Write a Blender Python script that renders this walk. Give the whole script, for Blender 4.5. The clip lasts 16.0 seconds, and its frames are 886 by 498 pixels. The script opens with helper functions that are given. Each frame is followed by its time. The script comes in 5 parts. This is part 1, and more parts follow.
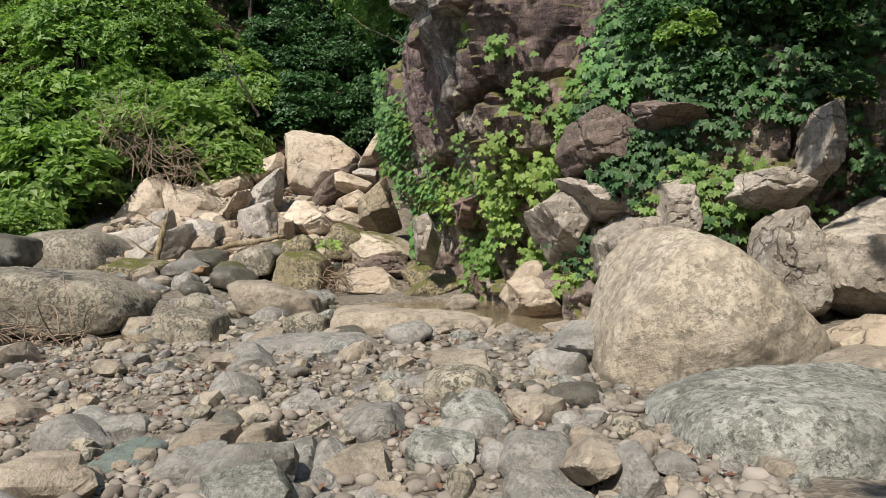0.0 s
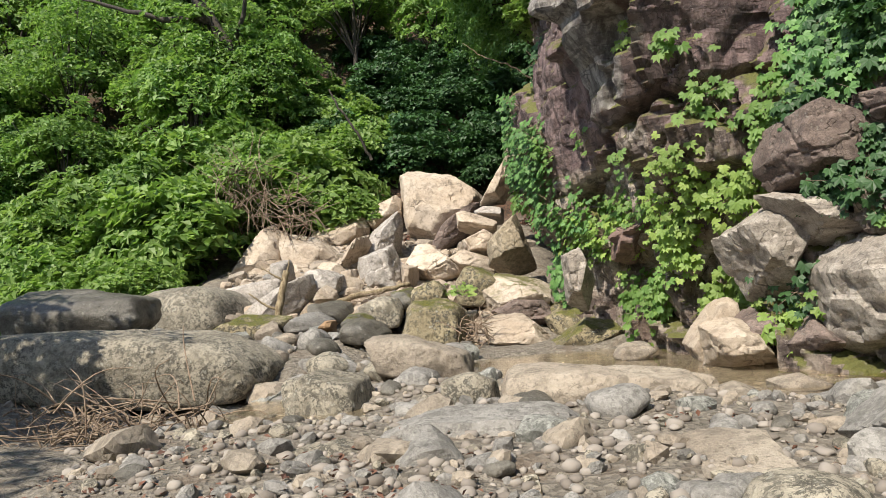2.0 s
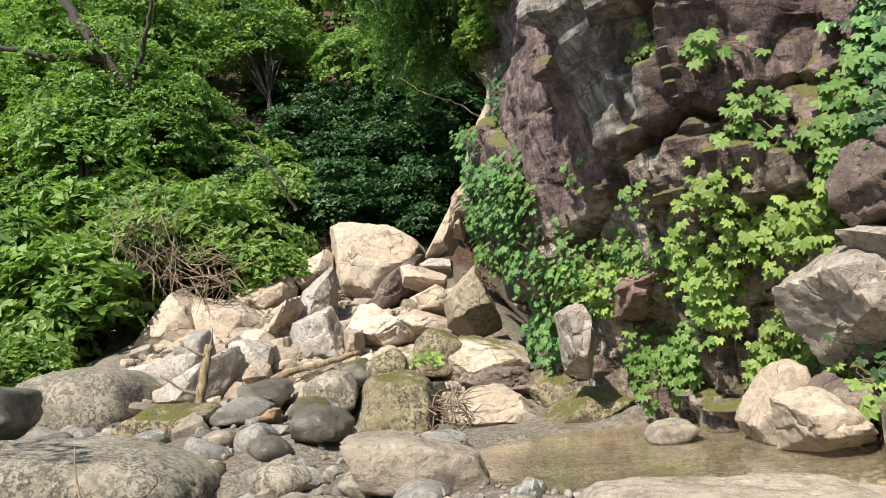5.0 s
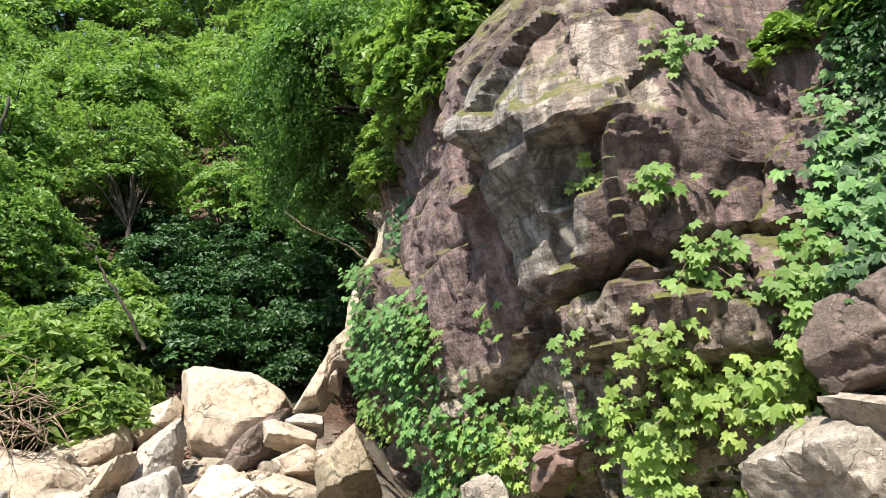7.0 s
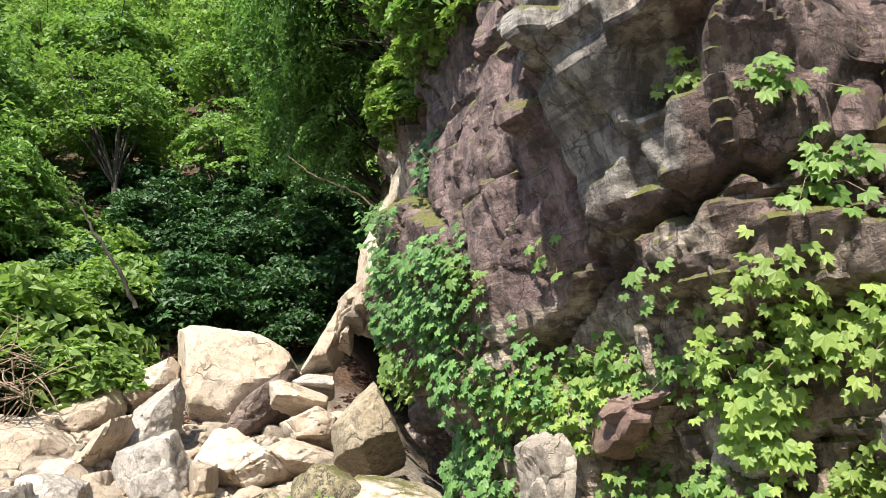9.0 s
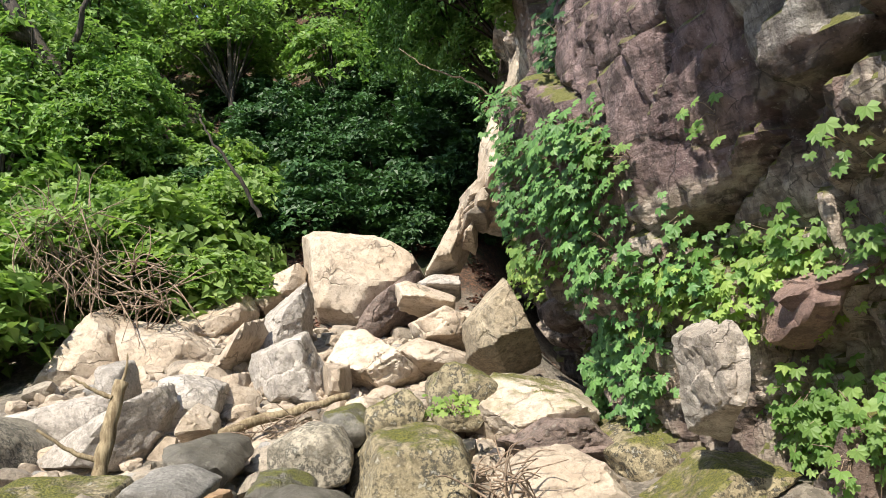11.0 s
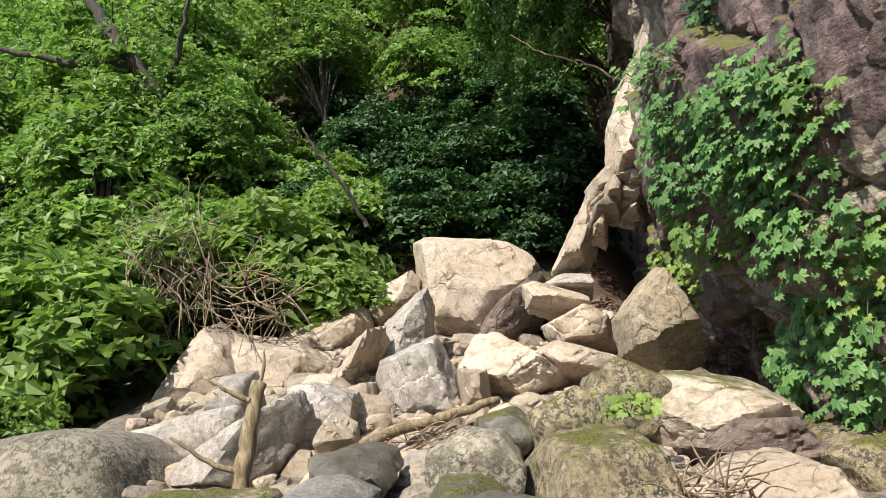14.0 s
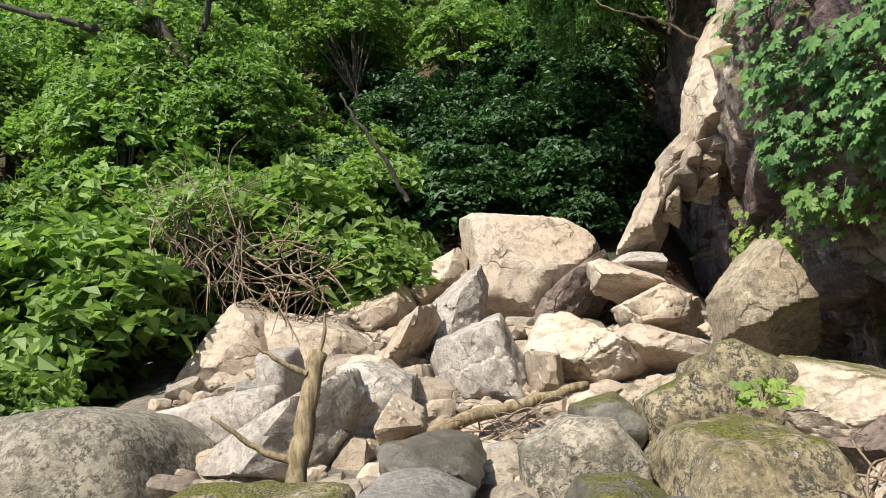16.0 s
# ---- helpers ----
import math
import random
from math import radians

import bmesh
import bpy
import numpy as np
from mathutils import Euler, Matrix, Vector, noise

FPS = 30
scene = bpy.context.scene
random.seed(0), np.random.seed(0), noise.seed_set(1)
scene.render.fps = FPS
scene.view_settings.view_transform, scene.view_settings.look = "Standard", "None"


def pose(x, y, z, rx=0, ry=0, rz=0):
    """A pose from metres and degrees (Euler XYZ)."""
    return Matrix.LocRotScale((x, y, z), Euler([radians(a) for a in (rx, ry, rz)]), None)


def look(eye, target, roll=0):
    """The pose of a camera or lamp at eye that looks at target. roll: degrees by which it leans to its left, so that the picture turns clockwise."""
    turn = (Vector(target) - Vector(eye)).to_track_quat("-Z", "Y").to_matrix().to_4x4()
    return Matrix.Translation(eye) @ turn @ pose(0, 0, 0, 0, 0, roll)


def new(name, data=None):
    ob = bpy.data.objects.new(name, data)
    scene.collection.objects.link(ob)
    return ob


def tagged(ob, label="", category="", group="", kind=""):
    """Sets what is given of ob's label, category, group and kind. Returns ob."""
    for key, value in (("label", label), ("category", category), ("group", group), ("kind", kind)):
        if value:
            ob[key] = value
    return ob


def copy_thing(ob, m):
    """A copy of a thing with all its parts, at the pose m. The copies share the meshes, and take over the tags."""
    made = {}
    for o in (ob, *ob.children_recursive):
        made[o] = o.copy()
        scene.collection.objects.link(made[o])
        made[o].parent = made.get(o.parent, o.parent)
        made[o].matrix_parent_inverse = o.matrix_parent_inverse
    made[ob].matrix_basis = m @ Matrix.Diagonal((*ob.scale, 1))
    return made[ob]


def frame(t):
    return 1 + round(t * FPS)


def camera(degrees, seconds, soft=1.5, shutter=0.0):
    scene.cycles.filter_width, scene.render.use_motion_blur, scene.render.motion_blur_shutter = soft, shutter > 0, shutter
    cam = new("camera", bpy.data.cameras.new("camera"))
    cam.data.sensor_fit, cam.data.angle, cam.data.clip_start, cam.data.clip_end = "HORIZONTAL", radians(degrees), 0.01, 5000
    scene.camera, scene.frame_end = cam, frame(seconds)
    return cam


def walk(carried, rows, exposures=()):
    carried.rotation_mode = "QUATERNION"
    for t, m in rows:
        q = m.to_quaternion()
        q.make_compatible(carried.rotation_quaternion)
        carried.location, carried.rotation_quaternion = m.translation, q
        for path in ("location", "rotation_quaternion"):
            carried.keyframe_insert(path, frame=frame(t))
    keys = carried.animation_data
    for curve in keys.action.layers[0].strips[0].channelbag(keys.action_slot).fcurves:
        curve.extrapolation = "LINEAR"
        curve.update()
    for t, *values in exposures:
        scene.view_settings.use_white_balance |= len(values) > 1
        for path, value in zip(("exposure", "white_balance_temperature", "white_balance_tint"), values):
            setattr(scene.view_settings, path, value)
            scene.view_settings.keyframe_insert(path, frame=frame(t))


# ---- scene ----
cam = camera(61.7, 16.0, soft=0.7)
METRES, EYE, TILT, LEAN, TURN = 14.0, 1.5, -1.5, 1.5, 0.0
ROWS = [
    (0.0, 0.0, 0.0, 0.0, 0.0, 0.0, -0.0),
    (0.5, -0.0047, 0.0258, 0.0011, 0.87, 5.19, 1.44),
    (1.0, -0.028, 0.0661, -0.0015, 3.04, 8.08, 1.5),
    (1.5, -0.0505, 0.1146, -0.0003, 6.07, 6.77, 1.0),
    (2.0, -0.0783, 0.1521, 0.0007, 7.75, 3.6, 2.56),
    (2.5, -0.1053, 0.1795, 0.0088, 8.01, 3.82, 2.16),
    (3.0, -0.1245, 0.2182, 0.0115, 8.07, 5.14, 1.6),
    (5.5, -0.1871, 0.3827, 0.0305, -2.57, 8.95, 4.88),
    (6.0, -0.1929, 0.4205, 0.0339, -5.9, 12.75, 3.74),
    (6.5, -0.2066, 0.4557, 0.0315, -9.01, 16.56, 3.14),
    (7.0, -0.2163, 0.4894, 0.0346, -10.8, 19.02, 3.4),
    (7.5, -0.2252, 0.5232, 0.0321, -11.9, 19.22, 3.87),
    (8.0, -0.2384, 0.5596, 0.032, -12.08, 18.97, 4.01),
    (10.5, -0.256, 0.6661, 0.0356, -7.08, 11.76, 4.22),
    (11.0, -0.2572, 0.6861, 0.0273, -2.59, 10.47, 4.44),
    (11.5, -0.2549, 0.7018, 0.0251, 1.27, 9.29, 3.79),
    (12.0, -0.2706, 0.7163, 0.0204, 3.21, 8.6, 3.69),
    (12.5, -0.286, 0.7331, 0.0179, 5.01, 8.93, 3.61),
    (13.0, -0.3028, 0.7446, 0.0177, 5.74, 10.72, 4.28),
    (13.5, -0.314, 0.759, 0.0153, 4.86, 13.8, 4.88),
    (14.0, -0.3266, 0.7832, 0.01, 3.91, 13.15, 5.68),
    (14.5, -0.3412, 0.805, 0.0061, 3.62, 11.36, 6.08),
    (15.0, -0.3636, 0.8314, 0.0083, 4.46, 11.39, 5.53),
    (15.5, -0.3733, 0.8546, 0.0058, 4.99, 12.79, 4.72),
    (16.0, -0.3878, 0.8881, 0.0072, 4.74, 12.95, 4.26),
]
walk(cam, [(t, pose(0, 0, EYE, TILT, LEAN, TURN) @ pose(METRES * x, METRES * y, METRES * z, 90 + pitch, roll, yaw)) for t, x, y, z, yaw, pitch, roll in ROWS],
     [(0.0, 0.26), (0.8, 0.44), (2.5, 0.52), (5.5, 0.8), (6.5, 1.05), (8.0, 1.05), (10.5, 0.88), (12.5, 0.66), (16.0, 0.58)])

# world, sun and sky
SUN_ELEVATION, SUN_AZIMUTH = 51.0, 208.0   # azimuth clockwise from +y
world = bpy.data.worlds.new("sky")
scene.world = world
world.use_nodes = True
wn = world.node_tree.nodes
sky = wn.new("ShaderNodeTexSky")
sky.sky_type, sky.sun_disc = "NISHITA", False
sky.sun_elevation, sky.sun_rotation = radians(SUN_ELEVATION), radians(SUN_AZIMUTH)
wn["Background"].inputs["Strength"].default_value = 0.15
world.node_tree.links.new(sky.outputs["Color"], wn["Background"].inputs["Color"])
sun_data = bpy.data.lights.new("sun", "SUN")
sun_data.energy, sun_data.angle, sun_data.color = 4.9, radians(0.6), (1.0, 0.93, 0.80)
sun = new("sun", sun_data)
to_sun = Vector((math.sin(radians(SUN_AZIMUTH)) * math.cos(radians(SUN_ELEVATION)),
                 math.cos(radians(SUN_AZIMUTH)) * math.cos(radians(SUN_ELEVATION)), math.sin(radians(SUN_ELEVATION))))
sun.matrix_world = look(to_sun * 60, (0, 0, 0))

# ---- materials ----
class Nodes:
    """A small builder for node materials."""
    def __init__(self, name, roughness=0.85):
        self.mat = bpy.data.materials.new(name)
        self.mat.use_nodes = True
        self.tree = self.mat.node_tree
        self.shader = self.tree.nodes["Principled BSDF"]
        self.shader.inputs["Roughness"].default_value = roughness
        self.geo = self.tree.nodes.new("ShaderNodeNewGeometry")
        self.info = self.tree.nodes.new("ShaderNodeObjectInfo")

    def link(self, a, b):
        self.tree.links.new(a, b)

    def mapped(self, scale, turn=(0, 0, 0)):
        m = self.tree.nodes.new("ShaderNodeMapping")
        m.inputs["Scale"].default_value = scale
        m.inputs["Rotation"].default_value = [radians(a) for a in turn]
        self.link(self.geo.outputs["Position"], m.inputs["Vector"])
        return m.outputs["Vector"]

    def noise(self, scale, detail=4.0, vector=None, rough=0.55, distort=0.0):
        n = self.tree.nodes.new("ShaderNodeTexNoise")
        n.inputs["Scale"].default_value, n.inputs["Detail"].default_value = scale, detail
        n.inputs["Roughness"].default_value, n.inputs["Distortion"].default_value = rough, distort
        self.link(vector or self.geo.outputs["Position"], n.inputs["Vector"])
        return n.outputs["Fac"]

    def voronoi(self, scale, vector=None, feature="F1", output="Distance"):
        n = self.tree.nodes.new("ShaderNodeTexVoronoi")
        n.feature = feature
        n.inputs["Scale"].default_value = scale
        self.link(vector or self.geo.outputs["Position"], n.inputs["Vector"])
        return n.outputs[output]

    def ramp(self, value, low, high, a=0.0, b=1.0):
        n = self.tree.nodes.new("ShaderNodeMapRange")
        n.interpolation_type = "SMOOTHSTEP"
        for key, v in (("From Min", low), ("From Max", high), ("To Min", a), ("To Max", b)):
            n.inputs[key].default_value = v
        self.link(value, n.inputs["Value"])
        return n.outputs["Result"]

    def math(self, op, a, b=0.0):
        n = self.tree.nodes.new("ShaderNodeMath")
        n.operation = op
        for k, v in enumerate((a, b)):
            if isinstance(v, (int, float)):
                n.inputs[k].default_value = v
            else:
                self.link(v, n.inputs[k])
        return n.outputs[0]

    def mix(self, fac, a, b, blend="MIX"):
        n = self.tree.nodes.new("ShaderNodeMix")
        n.data_type, n.blend_type = "RGBA", blend
        for key, v in ((0, fac), (6, a), (7, b)):
            if isinstance(v, (int, float)):
                n.inputs[key].default_value = v
            elif isinstance(v, tuple):
                n.inputs[key].default_value = (*v, 1)
            else:
                self.link(v, n.inputs[key])
        return n.outputs[2]

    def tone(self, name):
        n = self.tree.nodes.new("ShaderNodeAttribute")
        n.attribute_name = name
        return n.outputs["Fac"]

    def up(self):
        n = self.tree.nodes.new("ShaderNodeSeparateXYZ")
        self.link(self.geo.outputs["Normal"], n.inputs[0])
        return n.outputs["Z"]

    def bump(self, height, strength=0.5, distance=0.02):
        n = self.tree.nodes.new("ShaderNodeBump")
        n.inputs["Strength"].default_value, n.inputs["Distance"].default_value = strength, distance
        self.link(height, n.inputs["Height"])
        self.link(n.outputs["Normal"], self.shader.inputs["Normal"])

    def done(self, color):
        self.link(color, self.shader.inputs["Base Color"])
        return self.mat


def stone_material(name, pale, deep, grain=0.35, black=0.0, moss=0.0, streak=0.0, roughness=0.85, relief=0.9, cracked=0.2):
    """Weathered stone: two tones, mineral grain, black lichen spots, moss on what faces up, and banding."""
    n = Nodes(name, roughness)
    tone = n.ramp(n.noise(1.1, 5, rough=0.6), 0.32, 0.68)
    color = n.mix(tone, deep, pale)
    if streak:
        bands = n.noise(1.0, 6, n.mapped((1.4, 1.4, 9.0), (24, -32, 0)), 0.6, 0.6)
        color = n.mix(n.math("MULTIPLY", n.ramp(bands, 0.42, 0.62), streak), color, tuple(c * 0.55 for c in deep))
    own = n.math("MULTIPLY_ADD", n.info.outputs["Random"], 0.34)
    n.tree.nodes[-1].inputs[2].default_value = 0.83
    shade = n.tree.nodes.new("ShaderNodeCombineColor")
    for k in range(3):
        n.link(own, shade.inputs[k])
    color = n.mix(1.0, color, shade.outputs[0], "MULTIPLY")
    grit = n.noise(42.0, 4, rough=0.8)
    color = n.mix(n.math("MULTIPLY", n.ramp(grit, 0.38, 0.72), grain), color, tuple(min(1, c * 1.45 + 0.05) for c in pale))
    pits = n.noise(14.0, 4, rough=0.75)
    color = n.mix(n.math("MULTIPLY", n.ramp(pits, 0.52, 0.66), grain + 0.3), color, tuple(c * 0.42 for c in deep))
    if black:
        patch = n.ramp(n.noise(1.4, 4, rough=0.65), 0.36, 0.54, 0.3, 1.0)
        spot = n.ramp(n.noise(11.0, 5, rough=0.78, distort=0.3), 0.47, 0.55)
        color = n.mix(n.math("MULTIPLY", n.math("MULTIPLY", patch, spot), black), color, (0.03, 0.028, 0.022))
        pale_spot = n.ramp(n.noise(11.0, 4, rough=0.6), 0.60, 0.68)
        color = n.mix(n.math("MULTIPLY", pale_spot, black * 0.55), color, (0.55, 0.53, 0.45))
    bent = n.tree.nodes.new("ShaderNodeVectorMath")
    bent.operation = "MULTIPLY_ADD"
    wob = n.tree.nodes.new("ShaderNodeTexNoise")
    wob.inputs["Scale"].default_value, wob.inputs["Detail"].default_value = 1.7, 4
    n.link(n.geo.outputs["Position"], wob.inputs["Vector"])
    n.link(wob.outputs["Color"], bent.inputs[0])
    bent.inputs[1].default_value = (0.9, 0.9, 0.9)
    n.link(n.geo.outputs["Position"], bent.inputs[2])
    edge = n.voronoi(0.8, bent.outputs[0], "DISTANCE_TO_EDGE")
    crack = n.math("MULTIPLY", n.ramp(edge, 0.004, 0.022, 1.0, 0.0), n.ramp(n.noise(0.9, 2), 0.45, 0.6))
    color = n.mix(n.math("MULTIPLY", crack, 0.75 * cracked), color, tuple(c * 0.25 for c in deep))
    vein = n.voronoi(2.7, bent.outputs[0], "DISTANCE_TO_EDGE")
    hair = n.math("MULTIPLY", n.ramp(vein, 0.003, 0.02, 1.0, 0.0), n.ramp(n.noise(1.9, 3), 0.48, 0.6))
    color = n.mix(n.math("MULTIPLY", hair, 0.4 * cracked), color, tuple(c * 0.3 for c in deep))
    crack = n.math("MAXIMUM", crack, n.math("MULTIPLY", hair, 0.6))
    dust = n.noise(4.0, 5, rough=0.65)
    color = n.mix(n.math("MULTIPLY", n.ramp(dust, 0.48, 0.66), 0.6), color, tuple(0.5 * c for c in deep))
    height = n.math("ADD", n.math("MULTIPLY", pits, 0.6), n.math("MULTIPLY", grit, 0.25))
    height = n.math("SUBTRACT", height, n.math("MULTIPLY", crack, 0.8 * cracked))
    if moss:
        rise = n.ramp(n.up(), 0.95 - 0.75 * moss, 1.15 - 0.5 * moss)
        clump = n.ramp(n.noise(2.6, 6, rough=0.7), 0.40, 0.56)
        cover = n.math("MULTIPLY", rise, clump)
        fuzz = n.noise(45.0, 3)
        green = n.mix(n.ramp(fuzz, 0.3, 0.7), (0.05, 0.058, 0.012), (0.20, 0.19, 0.035))
        color = n.mix(cover, color, green)
        height = n.math("ADD", height, n.math("MULTIPLY", n.math("MULTIPLY", cover, fuzz), 1.2))
    n.bump(height, relief, 0.05)
    return n.done(color)


STONE = {
    "fresh": stone_material("fresh_pale_stone", (0.54, 0.455, 0.365), (0.40, 0.315, 0.232), 0.2, 0.0, 0.0, 0.12, cracked=0.8),
    "freshmoss": stone_material("pale_stone_with_moss", (0.56, 0.475, 0.385), (0.43, 0.345, 0.26), 0.2, 0.0, 0.32, 0.1, cracked=0.5),
    "spotted": stone_material("lichen_spotted_stone", (0.43, 0.355, 0.25), (0.27, 0.215, 0.145), 0.4, 0.4, 0.0, 0.2, cracked=0.6),
    "grey": stone_material("grey_stone", (0.33, 0.31, 0.285), (0.215, 0.20, 0.18), 0.3, 0.35),
    "tan": stone_material("tan_stone", (0.37, 0.315, 0.25), (0.24, 0.195, 0.15), 0.3, 0.2),
    "lichen": stone_material("lichen_stone", (0.36, 0.32, 0.25), (0.21, 0.183, 0.14), 0.35, 0.8),
    "palegrey": stone_material("pale_grey_stone", (0.475, 0.43, 0.385), (0.335, 0.295, 0.255), 0.3, 0.3, 0.0, 0.2, cracked=0.6),
    "giant": stone_material("smooth_pale_boulder", (0.46, 0.40, 0.325), (0.33, 0.275, 0.21), 0.3, 0.42, 0.0, 0.15, cracked=0.12),
    "mossy": stone_material("mossy_stone", (0.34, 0.285, 0.18), (0.17, 0.135, 0.075), 0.35, 0.9, 0.55),
    "darkmoss": stone_material("dark_mossy_stone", (0.20, 0.185, 0.155), (0.085, 0.075, 0.058), 0.2, 0.3, 0.6, 0, 0.55),
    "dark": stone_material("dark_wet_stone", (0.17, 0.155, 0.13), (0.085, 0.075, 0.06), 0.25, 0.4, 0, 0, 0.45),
    "ochre": stone_material("ochre_stone", (0.40, 0.27, 0.16), (0.26, 0.155, 0.08), 0.2),
    "green": stone_material("green_stone", (0.18, 0.215, 0.19), (0.12, 0.145, 0.13), 0.25),
    "speckle": stone_material("speckled_stone", (0.31, 0.305, 0.275), (0.165, 0.165, 0.145), 0.6, 0.5),
    "pale": stone_material("pale_cliff_stone", (0.48, 0.43, 0.37), (0.30, 0.25, 0.205), 0.3, 0.25, 0.0, 0.5, cracked=0.9),
    "brown": stone_material("brown_cliff_stone", (0.26, 0.195, 0.165), (0.135, 0.095, 0.08), 0.25, 0.4, 0.0, 0.5, cracked=0.9),
    "pink": stone_material("reddish_cliff_stone", (0.32, 0.21, 0.175), (0.18, 0.115, 0.095), 0.25, 0.2, 0.0, 0.5, cracked=0.8),
}


def cliff_material():
    n = Nodes("cliff_rock", 0.8)
    band = n.noise(0.55, 6, n.mapped((1.0, 1.0, 0.45), (0, 28, 0)), 0.62, 0.5)
    color = n.mix(n.ramp(band, 0.36, 0.60), (0.075, 0.046, 0.044), (0.20, 0.14, 0.12))
    color = n.mix(n.ramp(n.noise(0.8, 5, rough=0.6), 0.54, 0.64), color, (0.28, 0.24, 0.20))
    sep = n.tree.nodes.new("ShaderNodeSeparateXYZ")
    n.link(n.geo.outputs["Position"], sep.inputs[0])
    lower = n.ramp(n.math("ADD", sep.outputs["Z"], n.math("MULTIPLY", n.noise(0.7, 5, rough=0.65), 4.0)), 4.6, 6.0, 1.0, 0.0)
    pale = n.mix(n.ramp(n.noise(1.8, 6, n.mapped((1, 1, 0.4), (0, 20, 0)), 0.65), 0.38, 0.62), (0.17, 0.12, 0.10), (0.37, 0.305, 0.25))
    color = n.mix(lower, color, pale)
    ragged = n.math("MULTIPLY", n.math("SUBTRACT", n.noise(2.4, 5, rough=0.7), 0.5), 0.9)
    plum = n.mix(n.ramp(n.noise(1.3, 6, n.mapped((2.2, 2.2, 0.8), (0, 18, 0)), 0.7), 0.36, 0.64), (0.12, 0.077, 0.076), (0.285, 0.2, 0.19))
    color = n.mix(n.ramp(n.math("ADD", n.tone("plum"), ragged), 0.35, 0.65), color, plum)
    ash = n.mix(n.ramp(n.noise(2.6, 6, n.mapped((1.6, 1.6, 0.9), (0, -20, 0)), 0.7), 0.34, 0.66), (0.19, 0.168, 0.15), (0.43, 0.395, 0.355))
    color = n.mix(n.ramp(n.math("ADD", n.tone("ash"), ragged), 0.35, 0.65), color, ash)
    chalk_and_bounce = n.mix(n.ramp(n.noise(2.2, 6, rough=0.7), 0.36, 0.66), (0.25, 0.185, 0.15), (0.52, 0.45, 0.38))
    color = n.mix(n.ramp(n.math("ADD", n.tone("chalk_and_bounce"), ragged), 0.35, 0.65), color, chalk_and_bounce)
    stain = n.noise(1.6, 6, n.mapped((3.0, 3.0, 0.4)), 0.65, 0.3)
    color = n.mix(n.math("MULTIPLY", n.ramp(stain, 0.47, 0.58), 0.6), color, (0.045, 0.032, 0.032))
    color = n.mix(n.math("MULTIPLY", n.ramp(n.noise(16, 4, rough=0.75), 0.60, 0.70), 0.6), color, (0.48, 0.43, 0.39))
    color = n.mix(n.math("MULTIPLY", n.ramp(n.noise(24, 4, rough=0.75), 0.56, 0.70), 0.6), color, (0.045, 0.035, 0.032))
    bent = n.tree.nodes.new("ShaderNodeVectorMath")
    bent.operation = "MULTIPLY_ADD"
    wob = n.tree.nodes.new("ShaderNodeTexNoise")
    wob.inputs["Scale"].default_value, wob.inputs["Detail"].default_value = 1.2, 5
    n.link(n.geo.outputs["Position"], wob.inputs["Vector"])
    n.link(wob.outputs["Color"], bent.inputs[0])
    bent.inputs[1].default_value = (0.8, 0.8, 0.8)
    n.link(n.geo.outputs["Position"], bent.inputs[2])
    crack = n.math("MULTIPLY", n.ramp(n.voronoi(0.7, bent.outputs[0], "DISTANCE_TO_EDGE"), 0.002, 0.016, 1.0, 0.0), n.ramp(n.noise(0.8, 3), 0.48, 0.6))
    fine = n.math("MULTIPLY", n.ramp(n.voronoi(2.4, bent.outputs[0], "DISTANCE_TO_EDGE"), 0.003, 0.026, 1.0, 0.0), n.ramp(n.noise(1.7, 3), 0.44, 0.58))
    bed = n.math("MULTIPLY", n.ramp(n.noise(1.0, 5, n.mapped((0.8, 0.8, 7.0), (12, 30, 0)), 0.6, 0.5), 0.52, 0.60), 0.5)
    crack = n.math("MAXIMUM", crack, n.math("MAXIMUM", n.math("MULTIPLY", fine, 0.85), bed))
    color = n.mix(n.math("MULTIPLY", crack, 0.8), color, (0.02, 0.015, 0.014))
    moss = n.math("MULTIPLY", n.ramp(n.up(), 0.3, 0.65), n.ramp(n.noise(2.2, 5, rough=0.7), 0.34, 0.50))
    color = n.mix(moss, color, n.mix(n.noise(30, 3), (0.05, 0.06, 0.012), (0.20, 0.19, 0.05)))
    n.bump(n.math("ADD", n.noise(9, 6, rough=0.7), n.math("MULTIPLY", n.noise(2.2, 5, n.mapped((1, 1, 2.2), (0, 28, 0), ), 0.65, 0.8), 0.6)), 1.0, 0.09)
    return n.done(color)


